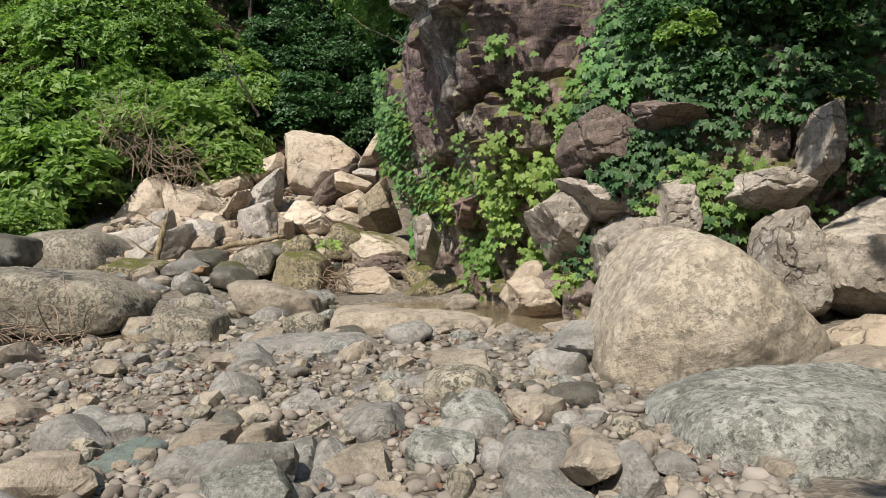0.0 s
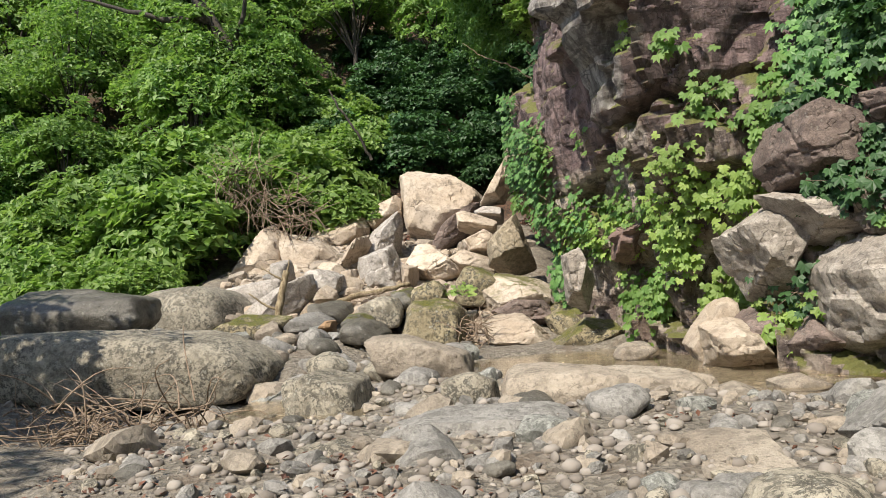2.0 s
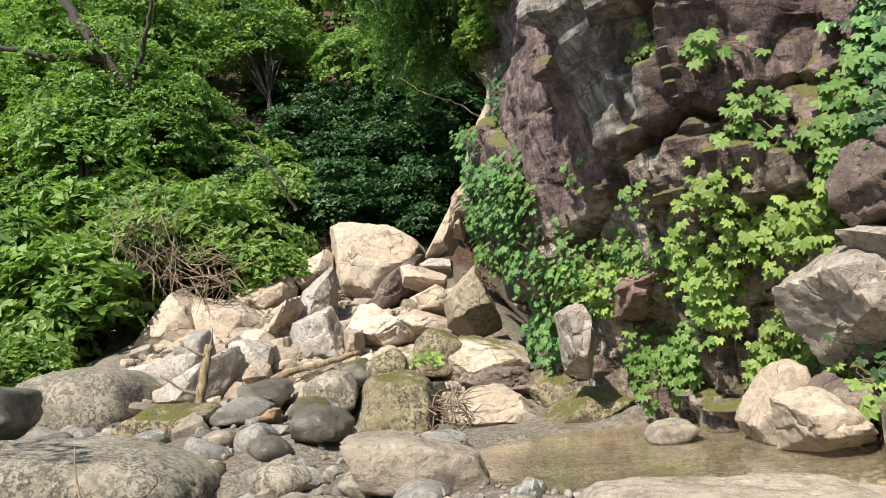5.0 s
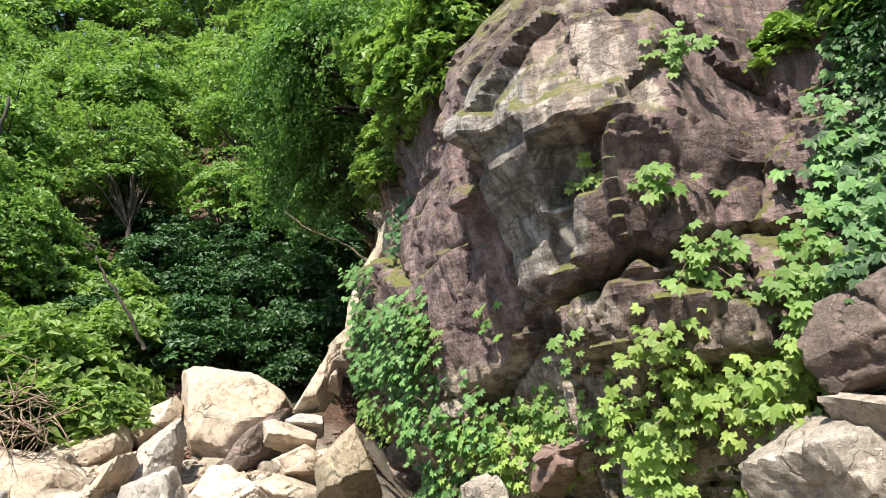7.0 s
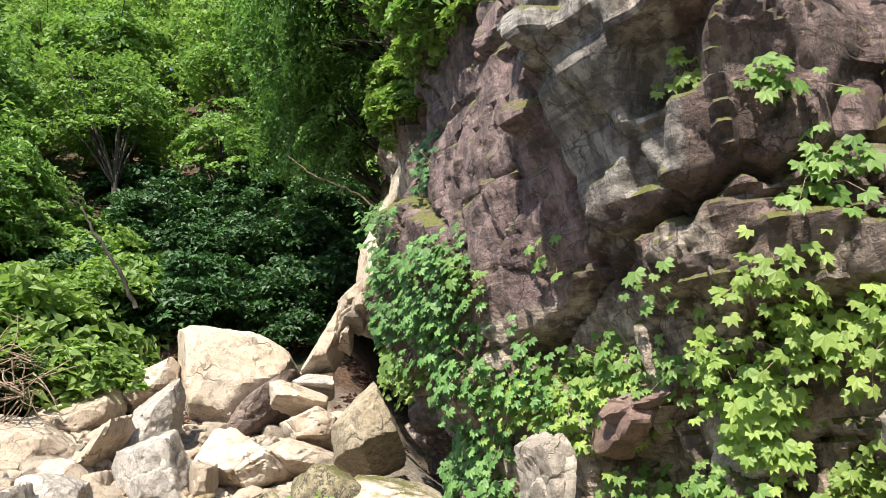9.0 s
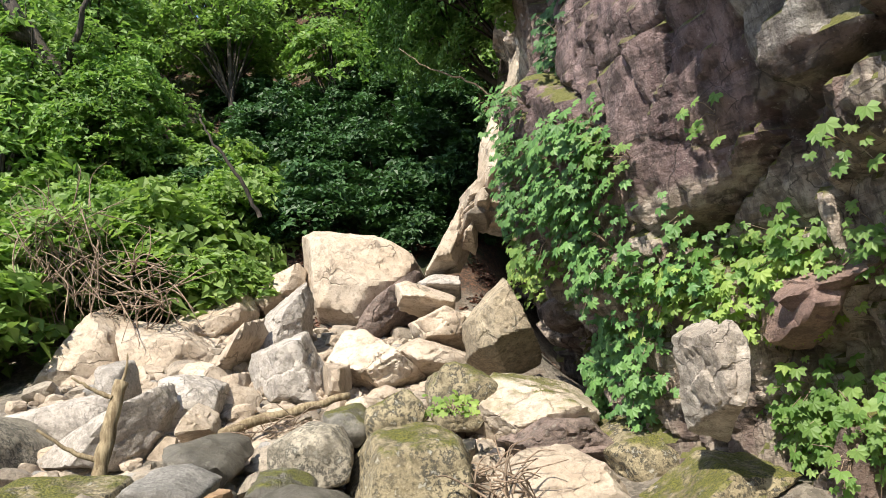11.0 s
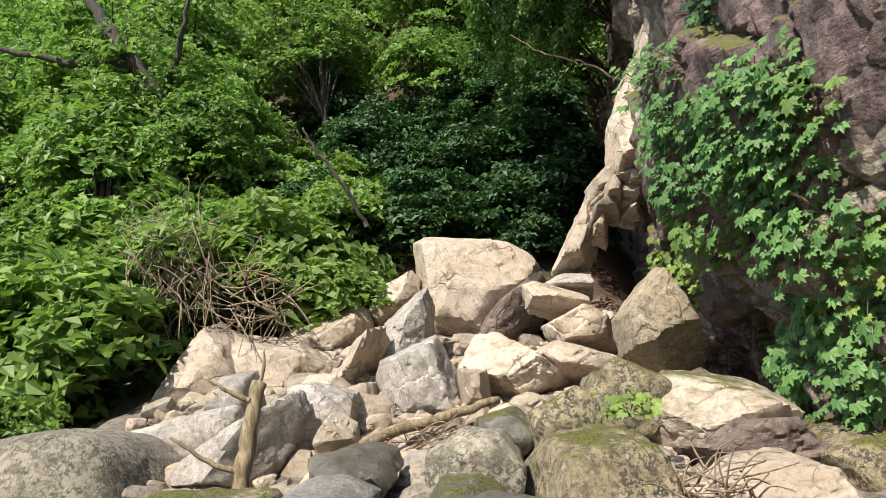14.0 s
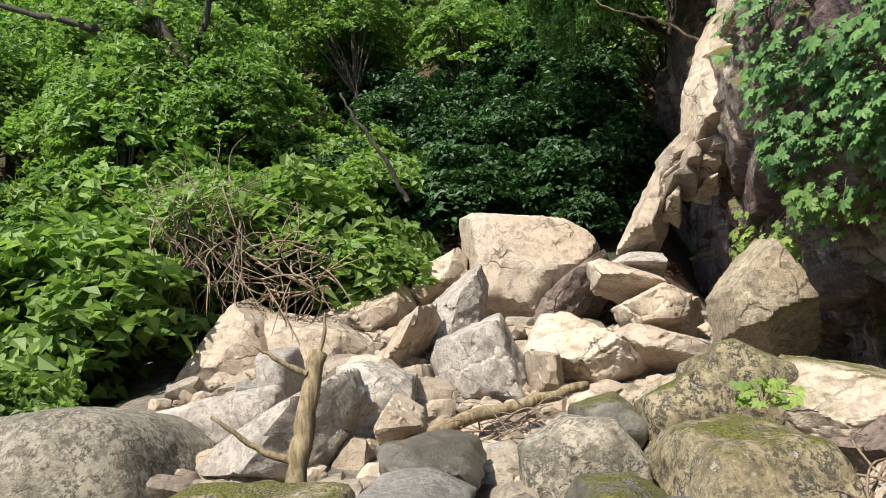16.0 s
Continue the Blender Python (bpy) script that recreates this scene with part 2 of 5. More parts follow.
def ground_material():
    n = Nodes("river_gravel", 0.9)
    cell = n.voronoi(16, None, "F1", "Color")
    grey = n.tree.nodes.new("ShaderNodeSeparateColor")
    n.link(cell, grey.inputs[0])
    color = n.mix(grey.outputs[0], (0.115, 0.098, 0.078), (0.27, 0.235, 0.19))
    color = n.mix(n.math("MULTIPLY", n.ramp(n.noise(1.3, 5, rough=0.65), 0.52, 0.66), 0.5), color, (0.13, 0.085, 0.055))
    color = n.mix(n.math("MULTIPLY", n.ramp(n.noise(40, 3, rough=0.7), 0.5, 0.7), 0.5), color, (0.09, 0.075, 0.06))
    sep = n.tree.nodes.new("ShaderNodeSeparateXYZ")
    n.link(n.geo.outputs["Position"], sep.inputs[0])
    soil = n.mix(n.ramp(n.noise(11, 6, rough=0.75), 0.42, 0.62), (0.035, 0.024, 0.016), (0.15, 0.075, 0.042))
    soil = n.mix(n.math("MULTIPLY", n.ramp(n.noise(0.7, 4), 0.5, 0.62), 0.8), soil, (0.025, 0.04, 0.012))
    wooded = n.ramp(n.math("ADD", sep.outputs["Z"], n.math("MULTIPLY", n.noise(0.8, 4), 1.2)), 3.6, 4.3)
    color = n.mix(wooded, color, soil)
    n.bump(n.math("ADD", n.voronoi(16), n.noise(30, 4, rough=0.7)), 0.9, 0.04)
    return n.done(color)


def leaf_material(name, light, dark, glow=0.47):
    n = Nodes(name, 0.5)
    pick = n.geo.outputs["Random Per Island"]
    color = n.mix(pick, dark, light)
    color = n.mix(n.math("MULTIPLY", n.ramp(n.noise(0.7, 3), 0.4, 0.65), 0.55), color, tuple(c * 0.6 for c in dark))
    vary = n.math("MULTIPLY", n.info.outputs["Random"], 0.4)
    color = n.mix(vary, color, tuple(c * 0.55 for c in light))
    n.shader.inputs["Specular IOR Level"].default_value = 0.35
    thin = n.tree.nodes.new("ShaderNodeBsdfTranslucent")
    n.link(n.mix(1.0, color, (1.0, 1.1, 0.6), "MULTIPLY"), thin.inputs["Color"])
    both = n.tree.nodes.new("ShaderNodeMixShader")
    both.inputs[0].default_value = glow
    n.link(n.shader.outputs[0], both.inputs[1])
    n.link(thin.outputs[0], both.inputs[2])
    n.link(both.outputs[0], n.tree.nodes["Material Output"].inputs["Surface"])
    return n.done(color)


def bark_material(name, pale, deep):
    n = Nodes(name, 0.9)
    g = n.noise(6, 6, n.mapped((3, 3, 0.6)), 0.7)
    n.bump(g, 0.7, 0.03)
    return n.done(n.mix(n.ramp(g, 0.35, 0.65), deep, pale))


def water_material():
    n = Nodes("stream_water", 0.03)
    s = n.shader.inputs
    s["Transmission Weight"].default_value, s["IOR"].default_value = 1.0, 1.33
    n.bump(n.noise(5.0, 3, n.mapped((1, 2.2, 1))), 0.12, 0.03)
    color = n.mix(n.noise(0.6, 2), (0.80, 0.72, 0.52), (0.88, 0.82, 0.66))
    return n.done(color)


CLIFF, GRAVEL, WATER = cliff_material(), ground_material(), water_material()
LEAF_TREE = leaf_material("tree_leaf", (0.33, 0.47, 0.15), (0.14, 0.27, 0.065))
LEAF_SHRUB = leaf_material("shrub_leaf", (0.37, 0.50, 0.16), (0.155, 0.285, 0.065))
LEAF_CLIFF = leaf_material("cliff_plant_leaf", (0.32, 0.46, 0.14), (0.13, 0.27, 0.06))
# shade of the hollow and right cliff is put into this dark leaf colour
LEAF_SHADED = leaf_material("shade_darkened_leaf", (0.075, 0.165, 0.05), (0.03, 0.078, 0.026), 0.25)
BARK = bark_material("tree_bark", (0.085, 0.068, 0.055), (0.03, 0.024, 0.02))
DRIFT = bark_material("driftwood", (0.33, 0.265, 0.165), (0.14, 0.10, 0.055))
VINE = bark_material("dry_vine", (0.33, 0.25, 0.18), (0.16, 0.11, 0.075))

# ---- noise and mesh tools ----
def hashed(i, j, k, seed):
    v = np.sin(i * 127.1 + j * 311.7 + k * 74.7 + seed * 53.3) * 43758.5453
    return v - np.floor(v)


def value_noise(p, seed=0):
    f = np.floor(p)
    u = p - f
    u = u * u * (3 - 2 * u)
    out = 0
    for a in (0, 1):
        for b in (0, 1):
            for c in (0, 1):
                w = (u[:, 0] if a else 1 - u[:, 0]) * (u[:, 1] if b else 1 - u[:, 1]) * (u[:, 2] if c else 1 - u[:, 2])
                out = out + w * hashed(f[:, 0] + a, f[:, 1] + b, f[:, 2] + c, seed)
    return out * 2 - 1


def fbm(p, octaves=4, seed=0):
    out, amp = 0, 1.0
    for k in range(octaves):
        out = out + amp * value_noise(p * 2.03 ** k + k * 17.3, seed + k)
        amp *= 0.5
    return out


def cells(p, seed=0):
    """Distances to the nearest and second nearest cell centre, and a random number for the nearest."""
    f = np.floor(p)
    d1, d2, own = np.full(len(p), 9.0), np.full(len(p), 9.0), np.zeros(len(p))
    for a in (-1, 0, 1):
        for b in (-1, 0, 1):
            for c in (-1, 0, 1):
                i, j, k = f[:, 0] + a, f[:, 1] + b, f[:, 2] + c
                q = np.stack([i + hashed(i, j, k, seed), j + hashed(i, j, k, seed + 1), k + hashed(i, j, k, seed + 2)], 1)
                d = np.linalg.norm(p - q, axis=1)
                near = d < d1
                d2 = np.where(near, d1, np.minimum(d2, d))
                own = np.where(near, hashed(i, j, k, seed + 3), own)
                d1 = np.where(near, d, d1)
    return d1, d2, own


def slabs(p, seed=0):
    """As cells, with a slope across each cell that tilts its face."""
    f = np.floor(p)
    d1, d2, own, tilt = np.full(len(p), 9.0), np.full(len(p), 9.0), np.zeros(len(p)), np.zeros(len(p))
    for a in (-1, 0, 1):
        for b in (-1, 0, 1):
            for c in (-1, 0, 1):
                i, j, k = f[:, 0] + a, f[:, 1] + b, f[:, 2] + c
                h = [hashed(i, j, k, seed + m) for m in range(6)]
                e = p - np.stack([i + h[0], j + h[1], k + h[2]], 1)
                d = np.linalg.norm(e, axis=1)
                near = d < d1
                d2 = np.where(near, d1, np.minimum(d2, d))
                own = np.where(near, h[3], own)
                tilt = np.where(near, e[:, 0] * (h[4] - 0.5) + e[:, 1] * (h[5] - 0.5) + e[:, 2] * (h[3] - 0.5), tilt)
                d1 = np.where(near, d, d1)
    return d1, d2, own, tilt


def step(x, a, b):
    u = np.clip((x - a) / (b - a), 0, 1)
    return u * u * (3 - 2 * u)


def mesh_of(name, verts, faces, material, smooth=True, sharp=0):
    me = bpy.data.meshes.new(name)
    verts, faces = np.asarray(verts, dtype=np.float32), np.asarray(faces, dtype=np.int32)
    n = faces.shape[1]
    me.vertices.add(len(verts))
    me.vertices.foreach_set("co", verts.ravel())
    me.loops.add(faces.size)
    me.loops.foreach_set("vertex_index", faces.ravel())
    me.polygons.add(len(faces))
    me.polygons.foreach_set("loop_start", np.arange(len(faces), dtype=np.int32) * n)
    me.polygons.foreach_set("use_smooth", np.full(len(faces), smooth))
    me.materials.append(material)
    me.update(calc_edges=True)
    if sharp:
        me.set_sharp_from_angle(angle=radians(sharp))
    return me


def sphere(level):
    bm = bmesh.new()
    bmesh.ops.create_icosphere(bm, subdivisions=level, radius=1)
    v = np.array([x.co[:] for x in bm.verts])
    f = np.array([[x.index for x in y.verts] for y in bm.faces])
    bm.free()
    return v / np.linalg.norm(v, axis=1)[:, None], f


SPHERES = {k: sphere(k) for k in (2, 3, 4, 5, 6)}


def grid_faces(nx, ny):
    i = np.arange(nx * ny).reshape(ny, nx)
    return np.stack([i[:-1, :-1], i[:-1, 1:], i[1:, 1:], i[1:, :-1]], -1).reshape(-1, 4)


def tube(path, radii, sides=7):
    """Vertices and faces of a tapered tube along a path."""
    path = np.asarray(path, float)
    along = np.gradient(path, axis=0)
    along /= np.linalg.norm(along, axis=1)[:, None] + 1e-9
    side = np.cross(along, (0.31, 0.83, 0.46))
    side /= np.linalg.norm(side, axis=1)[:, None] + 1e-9
    other = np.cross(along, side)
    a = np.linspace(0, 2 * math.pi, sides, endpoint=False)
    ring = np.cos(a)[None, :, None] * side[:, None] + np.sin(a)[None, :, None] * other[:, None]
    v = (path[:, None] + ring * np.asarray(radii)[:, None, None]).reshape(-1, 3)
    f = []
    for k in range(len(path) - 1):
        for s in range(sides):
            t = (s + 1) % sides
            f.append((k * sides + s, k * sides + t, (k + 1) * sides + t, (k + 1) * sides + s))
    return v, np.array(f)


def joined(pieces):
    v, f, base = [], [], 0
    for a, b in pieces:
        v.append(a)
        f.append(b + base)
        base += len(a)
    return np.concatenate(v), np.concatenate(f)


# ---- ground ----
def ground_height(x, y):
    x, y = np.asarray(x, float), np.asarray(y, float)
    p = np.stack([x, y, np.zeros_like(x)], -1).reshape(-1, 3)
    rough = (0.11 * fbm(p * 0.55, 3, 5) + 0.05 * fbm(p * 2.3, 3, 8)).reshape(x.shape)
    bank = 0.42 * step(-x, 3.2, 6.0) * step(y, 13.0, 16.5)
    ux, uy = (x - 1.6) * 0.87 - (y - 13.6) * 0.5, (x - 1.6) * 0.5 + (y - 13.6) * 0.87
    pool = -0.62 * (1 - step(np.sqrt((ux / 5.0) ** 2 + (uy / 3.0) ** 2), 0.55, 1.1))
    hollow = -0.5 * np.exp(-(((x + 6.6) / 2.6) ** 2 + ((y - 11.6) / 1.7) ** 2))
    talus = 0.29 * np.clip(y - 19.2, 0, 9.3) * step(-x, -1.5, 1.5) * step(x, -15.5, -11.0)
    foot = 27.6 - 3.0 * step(-x, 9.5, 14.0) + 1.5 * step(x, -3.0, 2.0)
    up = np.clip(y - foot, 0, None)
    hill = 0.85 * up * up / (up + 1.6) + 0.55 * np.clip(y - foot - 4, 0, None) * step(x, -9, 2)
    hill = np.minimum(hill, 26 + 0.05 * up)
    back = 0.35 * np.clip(-6 - y, 0, 40)
    right = 0.8 * np.clip(x - 17, 0, 25)
    return 0.03 + rough + bank + pool + hollow + talus + hill + back + right


def stretched(lo, hi, near_lo, near_hi, fine, coarse):
    """Grid lines, fine in the middle and coarse outside."""
    a = np.arange(near_lo, near_hi, fine)
    left, right, d, x = [], [], coarse, near_lo
    while x > lo:
        x -= d
        d *= 1.35
        left.append(x)
    d, x = coarse, a[-1]
    while x < hi:
        x += d
        d *= 1.35
        right.append(x)
    return np.concatenate([left[::-1], a, right])


gx, gy = stretched(-400, 400, -16, 9, 0.11, 0.4), stretched(-400, 400, 1.5, 31, 0.11, 0.4)
X, Y = np.meshgrid(gx, gy)
Z = ground_height(X, Y)
ground = new("ground", mesh_of("ground", np.stack([X, Y, Z], -1).reshape(-1, 3), grid_faces(len(gx), len(gy)), GRAVEL))
tagged(ground, "stony river bed rising to a wooded leaf-littered hillside", "ground", kind="structure")

wx, wy = np.linspace(-5.5, 9.5, 40), np.linspace(8.5, 20.0, 30)
X, Y = np.meshgrid(wx, wy)
water = new("water", mesh_of("water", np.stack([X, Y, np.full_like(X, -0.13)], -1).reshape(-1, 3), grid_faces(40, 30), WATER))
water.visible_shadow = False
tagged(water, "clear shallow brownish stream pool at the cliff foot", "water", kind="structure")

# ---- cliff ----
PLAN = np.array([(0.8, 34), (0.0, 28), (-0.75, 25), (-0.75, 22), (-0.55, 19), (-0.2, 16.5), (0.4, 14.7), (1.1, 14.4), (1.9, 14.2),
                 (2.5, 13.1), (3.2, 12.0), (5, 11.3), (7.5, 11.2), (10, 10.2), (13, 9), (15.5, 5), (17, -2)])
PLAN_S = np.concatenate([[0], np.cumsum(np.linalg.norm(np.diff(PLAN, axis=0), axis=1))])


def plan_at(s):
    soft = [np.stack([np.interp(s + d, PLAN_S, PLAN[:, k]) for k in (0, 1)], -1) for d in (-0.7, -0.35, 0, 0.35, 0.7)]
    return sum(soft) / 5


def turned_by(a, b):
    ca, sa, cb, sb = math.cos(a), math.sin(a), math.cos(b), math.sin(b)
    return np.array([(cb, 0, sb), (0, 1, 0), (-sb, 0, cb)]) @ np.array([(1, 0, 0), (0, ca, -sa), (0, sa, ca)])


DIP = turned_by(0.35, 0.5)


def patch(s, z, s0, s1, z0, z1, soft=0.12, lean=0.0):
    """One inside a stretch of the rock face, nought outside; lean shears it along the face with height."""
    q = s - lean * (z - (z0 + z1) / 2)
    return step(q, s0 - soft, s0 + soft) * (1 - step(q, s1 - soft, s1 + soft)) * step(z, z0 - soft, z0 + soft) * (1 - step(z, z1 - soft, z1 + soft))


def saw(x):
    return x - np.floor(x)


def relief(s, z):
    """The face's own forms: roofs, recesses, ledges, the smooth panel, the notched rib, the long crack. Offset and calm."""
    out = 0.20 * patch(s, z, 17.6, 19.25, 6.05, 7.5, 0.10, 0.15) * (1 - 0.5 * step(z, 6.2, 7.5))
    out += 0.16 * patch(s, z, 19.15, 20.35, 5.78, 6.25, 0.07, -0.3)
    out -= 0.50 * patch(s, z, 19.15, 19.95, 5.05, 5.74, 0.07, 0.35)
    out -= 0.20 * patch(s, z, 18.75, 19.35, 4.35, 4.95, 0.06, 0.5)
    out += 0.16 * patch(s, z, 19.93, 20.12, 4.25, 5.65, 0.05) * (0.35 + saw(z * 5.5 + 0.6 * np.sin(z * 3)))
    seam = z - (3.98 + 0.16 * (s - 19) + 0.07 * np.sin(s * 5.1) + 0.04 * np.sin(s * 11.3))
    along = step(s, 18.2, 18.6) * (1 - step(s, 21.6, 22.2))
    out -= along * 0.34 * np.exp(-(seam / 0.085) ** 2)
    out += along * 0.14 * (1 - step(seam, -0.08, 0.0)) * step(seam, -0.9, -0.5)
    out += 0.17 * patch(s, z, 18.7, 19.75, 2.35, 3.5, 0.1) * (saw(z * 4.3 + 0.35 * s + 0.2 * np.sin(s * 7)) - 0.5)
    out += 0.30 * patch(s, z, 20.15, 21.5, 2.95, 3.72, 0.06, 0.2)
    out -= 0.35 * patch(s, z, 20.2, 21.6, 2.6, 2.95, 0.08)
    rib = 0.5 + 0.5 * np.sin((s + 0.45 * z) * 4.4 + 1.3 * np.sin(z * 1.9))
    out -= 0.06 * patch(s, z, 12.5, 17.7, 3.2, 8.0, 0.5) * rib ** 4
    calm = patch(s, z, 17.85, 19.5, 4.35, 6.0, 0.12, 0.1)
    return out, calm


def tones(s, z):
    """Kinds of rock along the face: plum-coloured, ash-grey and chalky pale, which also paints bounced light."""
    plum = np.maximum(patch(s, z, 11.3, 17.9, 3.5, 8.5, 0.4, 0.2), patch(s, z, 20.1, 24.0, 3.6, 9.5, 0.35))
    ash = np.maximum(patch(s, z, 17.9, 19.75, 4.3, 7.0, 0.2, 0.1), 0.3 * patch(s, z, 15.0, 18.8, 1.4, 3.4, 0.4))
    chalk_and_bounce = np.maximum(patch(s, z, 19.2, 20.6, 5.8, 7.3, 0.2, -0.25), patch(s, z, 18.7, 19.7, 2.4, 3.9, 0.25))
    chalk_and_bounce = np.maximum(chalk_and_bounce, 0.6 * patch(s, z, 19.7, 24.0, 0.2, 2.4, 0.4))
    # low flank lightened in colour for the light bounced onto it
    chalk_and_bounce = np.maximum(chalk_and_bounce, 0.75 * patch(s, z, 14.5, 18.8, 0.8, 3.6, 0.5))
    chalk_and_bounce = np.maximum(chalk_and_bounce, patch(s, z, 8.5, 11.3, 5.0, 9.2, 0.35, -0.3))
    return {"plum": plum, "ash": ash, "chalk_and_bounce": chalk_and_bounce}


def cliff_at(s, z):
    """Points of the rock face: s metres along its plan, z metres up."""
    c = plan_at(s)
    t = plan_at(s + 0.3) - plan_at(s - 0.3)
    t /= np.linalg.norm(t, axis=1)[:, None]
    n = np.stack([t[:, 1], -t[:, 0]], -1)
    prow = np.interp(z, [-1, 0, 0.6, 2, 2.6, 3.2, 3.8, 4.3, 5.2, 5.7, 6.4, 8.0, 9.2, 12, 18], [-1.5, -1.45, -1.35, -0.95, -0.85, -0.65, -0.45, -0.18, 0.05, 0.45, 0.25, 0.0, -0.9, -3.0, -8])
    right = np.interp(z, [-1, 0, 1.5, 2.4, 3.4, 4.4, 5, 8, 12, 18], [0.0, -0.1, -0.25, -0.3, -0.4, -0.95, -1.2, -1.9, -3.0, -7.5])
    flank = np.interp(z, [-1, 0, 1.8, 2.6, 3.4, 4.5, 7, 9, 12, 18], [-0.5, -0.45, -0.4, 0.0, 0.35, 0.35, 0.1, 0.2, -0.3, -6])
    wr, wf = step(c[:, 0], 1.5, 2.4), step(c[:, 1], 16.6, 19.5) * (c[:, 0] < 2)
    off = prow * (1 - wr) * (1 - wf) + right * wr + flank * wf
    p = np.stack([c[:, 0] + n[:, 0] * off, c[:, 1] + n[:, 1] * off, z], -1)
    q = p @ DIP.T
    warp = 0.22 * np.stack([fbm(p * 0.9, 2, k) for k in (7, 8, 9)], 1)
    d1, d2, own, tilt = slabs((q + warp) * (0.34, 0.34, 0.25), 3)
    out = 0.7 * (own - 0.5) + 1.0 * tilt - 0.16 * (1 - step(d2 - d1, 0.0, 0.045))
    d1, d2, own, tilt = slabs((q + warp) * (0.8, 0.8, 1.1), 11)
    out += 0.2 * (own - 0.5) + 0.42 * tilt - 0.06 * (1 - step(d2 - d1, 0.0, 0.05))
    low = 1 - step(z, 2.4, 4.2)
    d1, d2, own, tilt = slabs((p + warp) * (2.6, 2.6, 0.7), 29)
    out += low * (0.32 * (own - 0.5) - 0.10 * (1 - step(d2 - d1, 0.0, 0.12)))
    d1, d2, own, tilt = slabs((q + 0.3 * warp) * (2.6, 2.6, 4.2), 19)
    out += 0.05 * (own - 0.5) + 0.11 * tilt - 0.022 * (1 - step(d2 - d1, 0.0, 0.07)) + 0.022 * fbm(p * 2.6, 4, 2)
    own_form, calm = relief(s, z)
    out = out * (1 - 0.72 * calm) + own_form
    p[:, :2] += n * out[:, None]
    return p, n


sv, zv = np.concatenate([np.arange(0, 7, 0.12), np.arange(7, 27, 0.06), np.arange(27, PLAN_S[-1], 0.12)]), np.concatenate([np.arange(-0.8, 9.6, 0.06), np.arange(9.7, 18.1, 0.35)])
S, Zc = np.meshgrid(sv, zv)
cliff_points, cliff_out = cliff_at(S.ravel(), Zc.ravel())
relaxed = cliff_points.reshape(len(zv), len(sv), 3)
for _ in range(1):
    around = (relaxed[:-2, 1:-1] + relaxed[2:, 1:-1] + relaxed[1:-1, :-2] + relaxed[1:-1, 2:]) / 4
    relaxed[1:-1, 1:-1] = 0.85 * relaxed[1:-1, 1:-1] + 0.15 * around
cliff_points = relaxed.reshape(-1, 3)
cliff = new("cliff", mesh_of("cliff", cliff_points, grid_faces(len(sv), len(zv)), CLIFF, True, 28))
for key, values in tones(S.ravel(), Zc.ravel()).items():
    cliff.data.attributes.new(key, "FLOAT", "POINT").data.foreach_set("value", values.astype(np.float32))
tagged(cliff, "overhanging purple-brown fractured rock cliff above the pool", "cliff", kind="structure")

# ---- boulders ----
ROUGH = {"freshmoss": (0.02, 0.03), "spotted": (0.02, 0.03), "fresh": (0.02, 0.04), "grey": (0.03, 0.03), "tan": (0.035, 0.015), "lichen": (0.03, 0.014), "palegrey": (0.02, 0.035), "giant": (0.03, 0.008), "mossy": (0.045, 0.025), "darkmoss": (0.05, 0.03),
         "dark": (0.04, 0.02), "ochre": (0.02, 0.03), "green": (0.02, 0.02), "speckle": (0.04, 0.015), "pale": (0.03, 0.06), "brown": (0.03, 0.06), "pink": (0.03, 0.05)}
rock_count = [0]


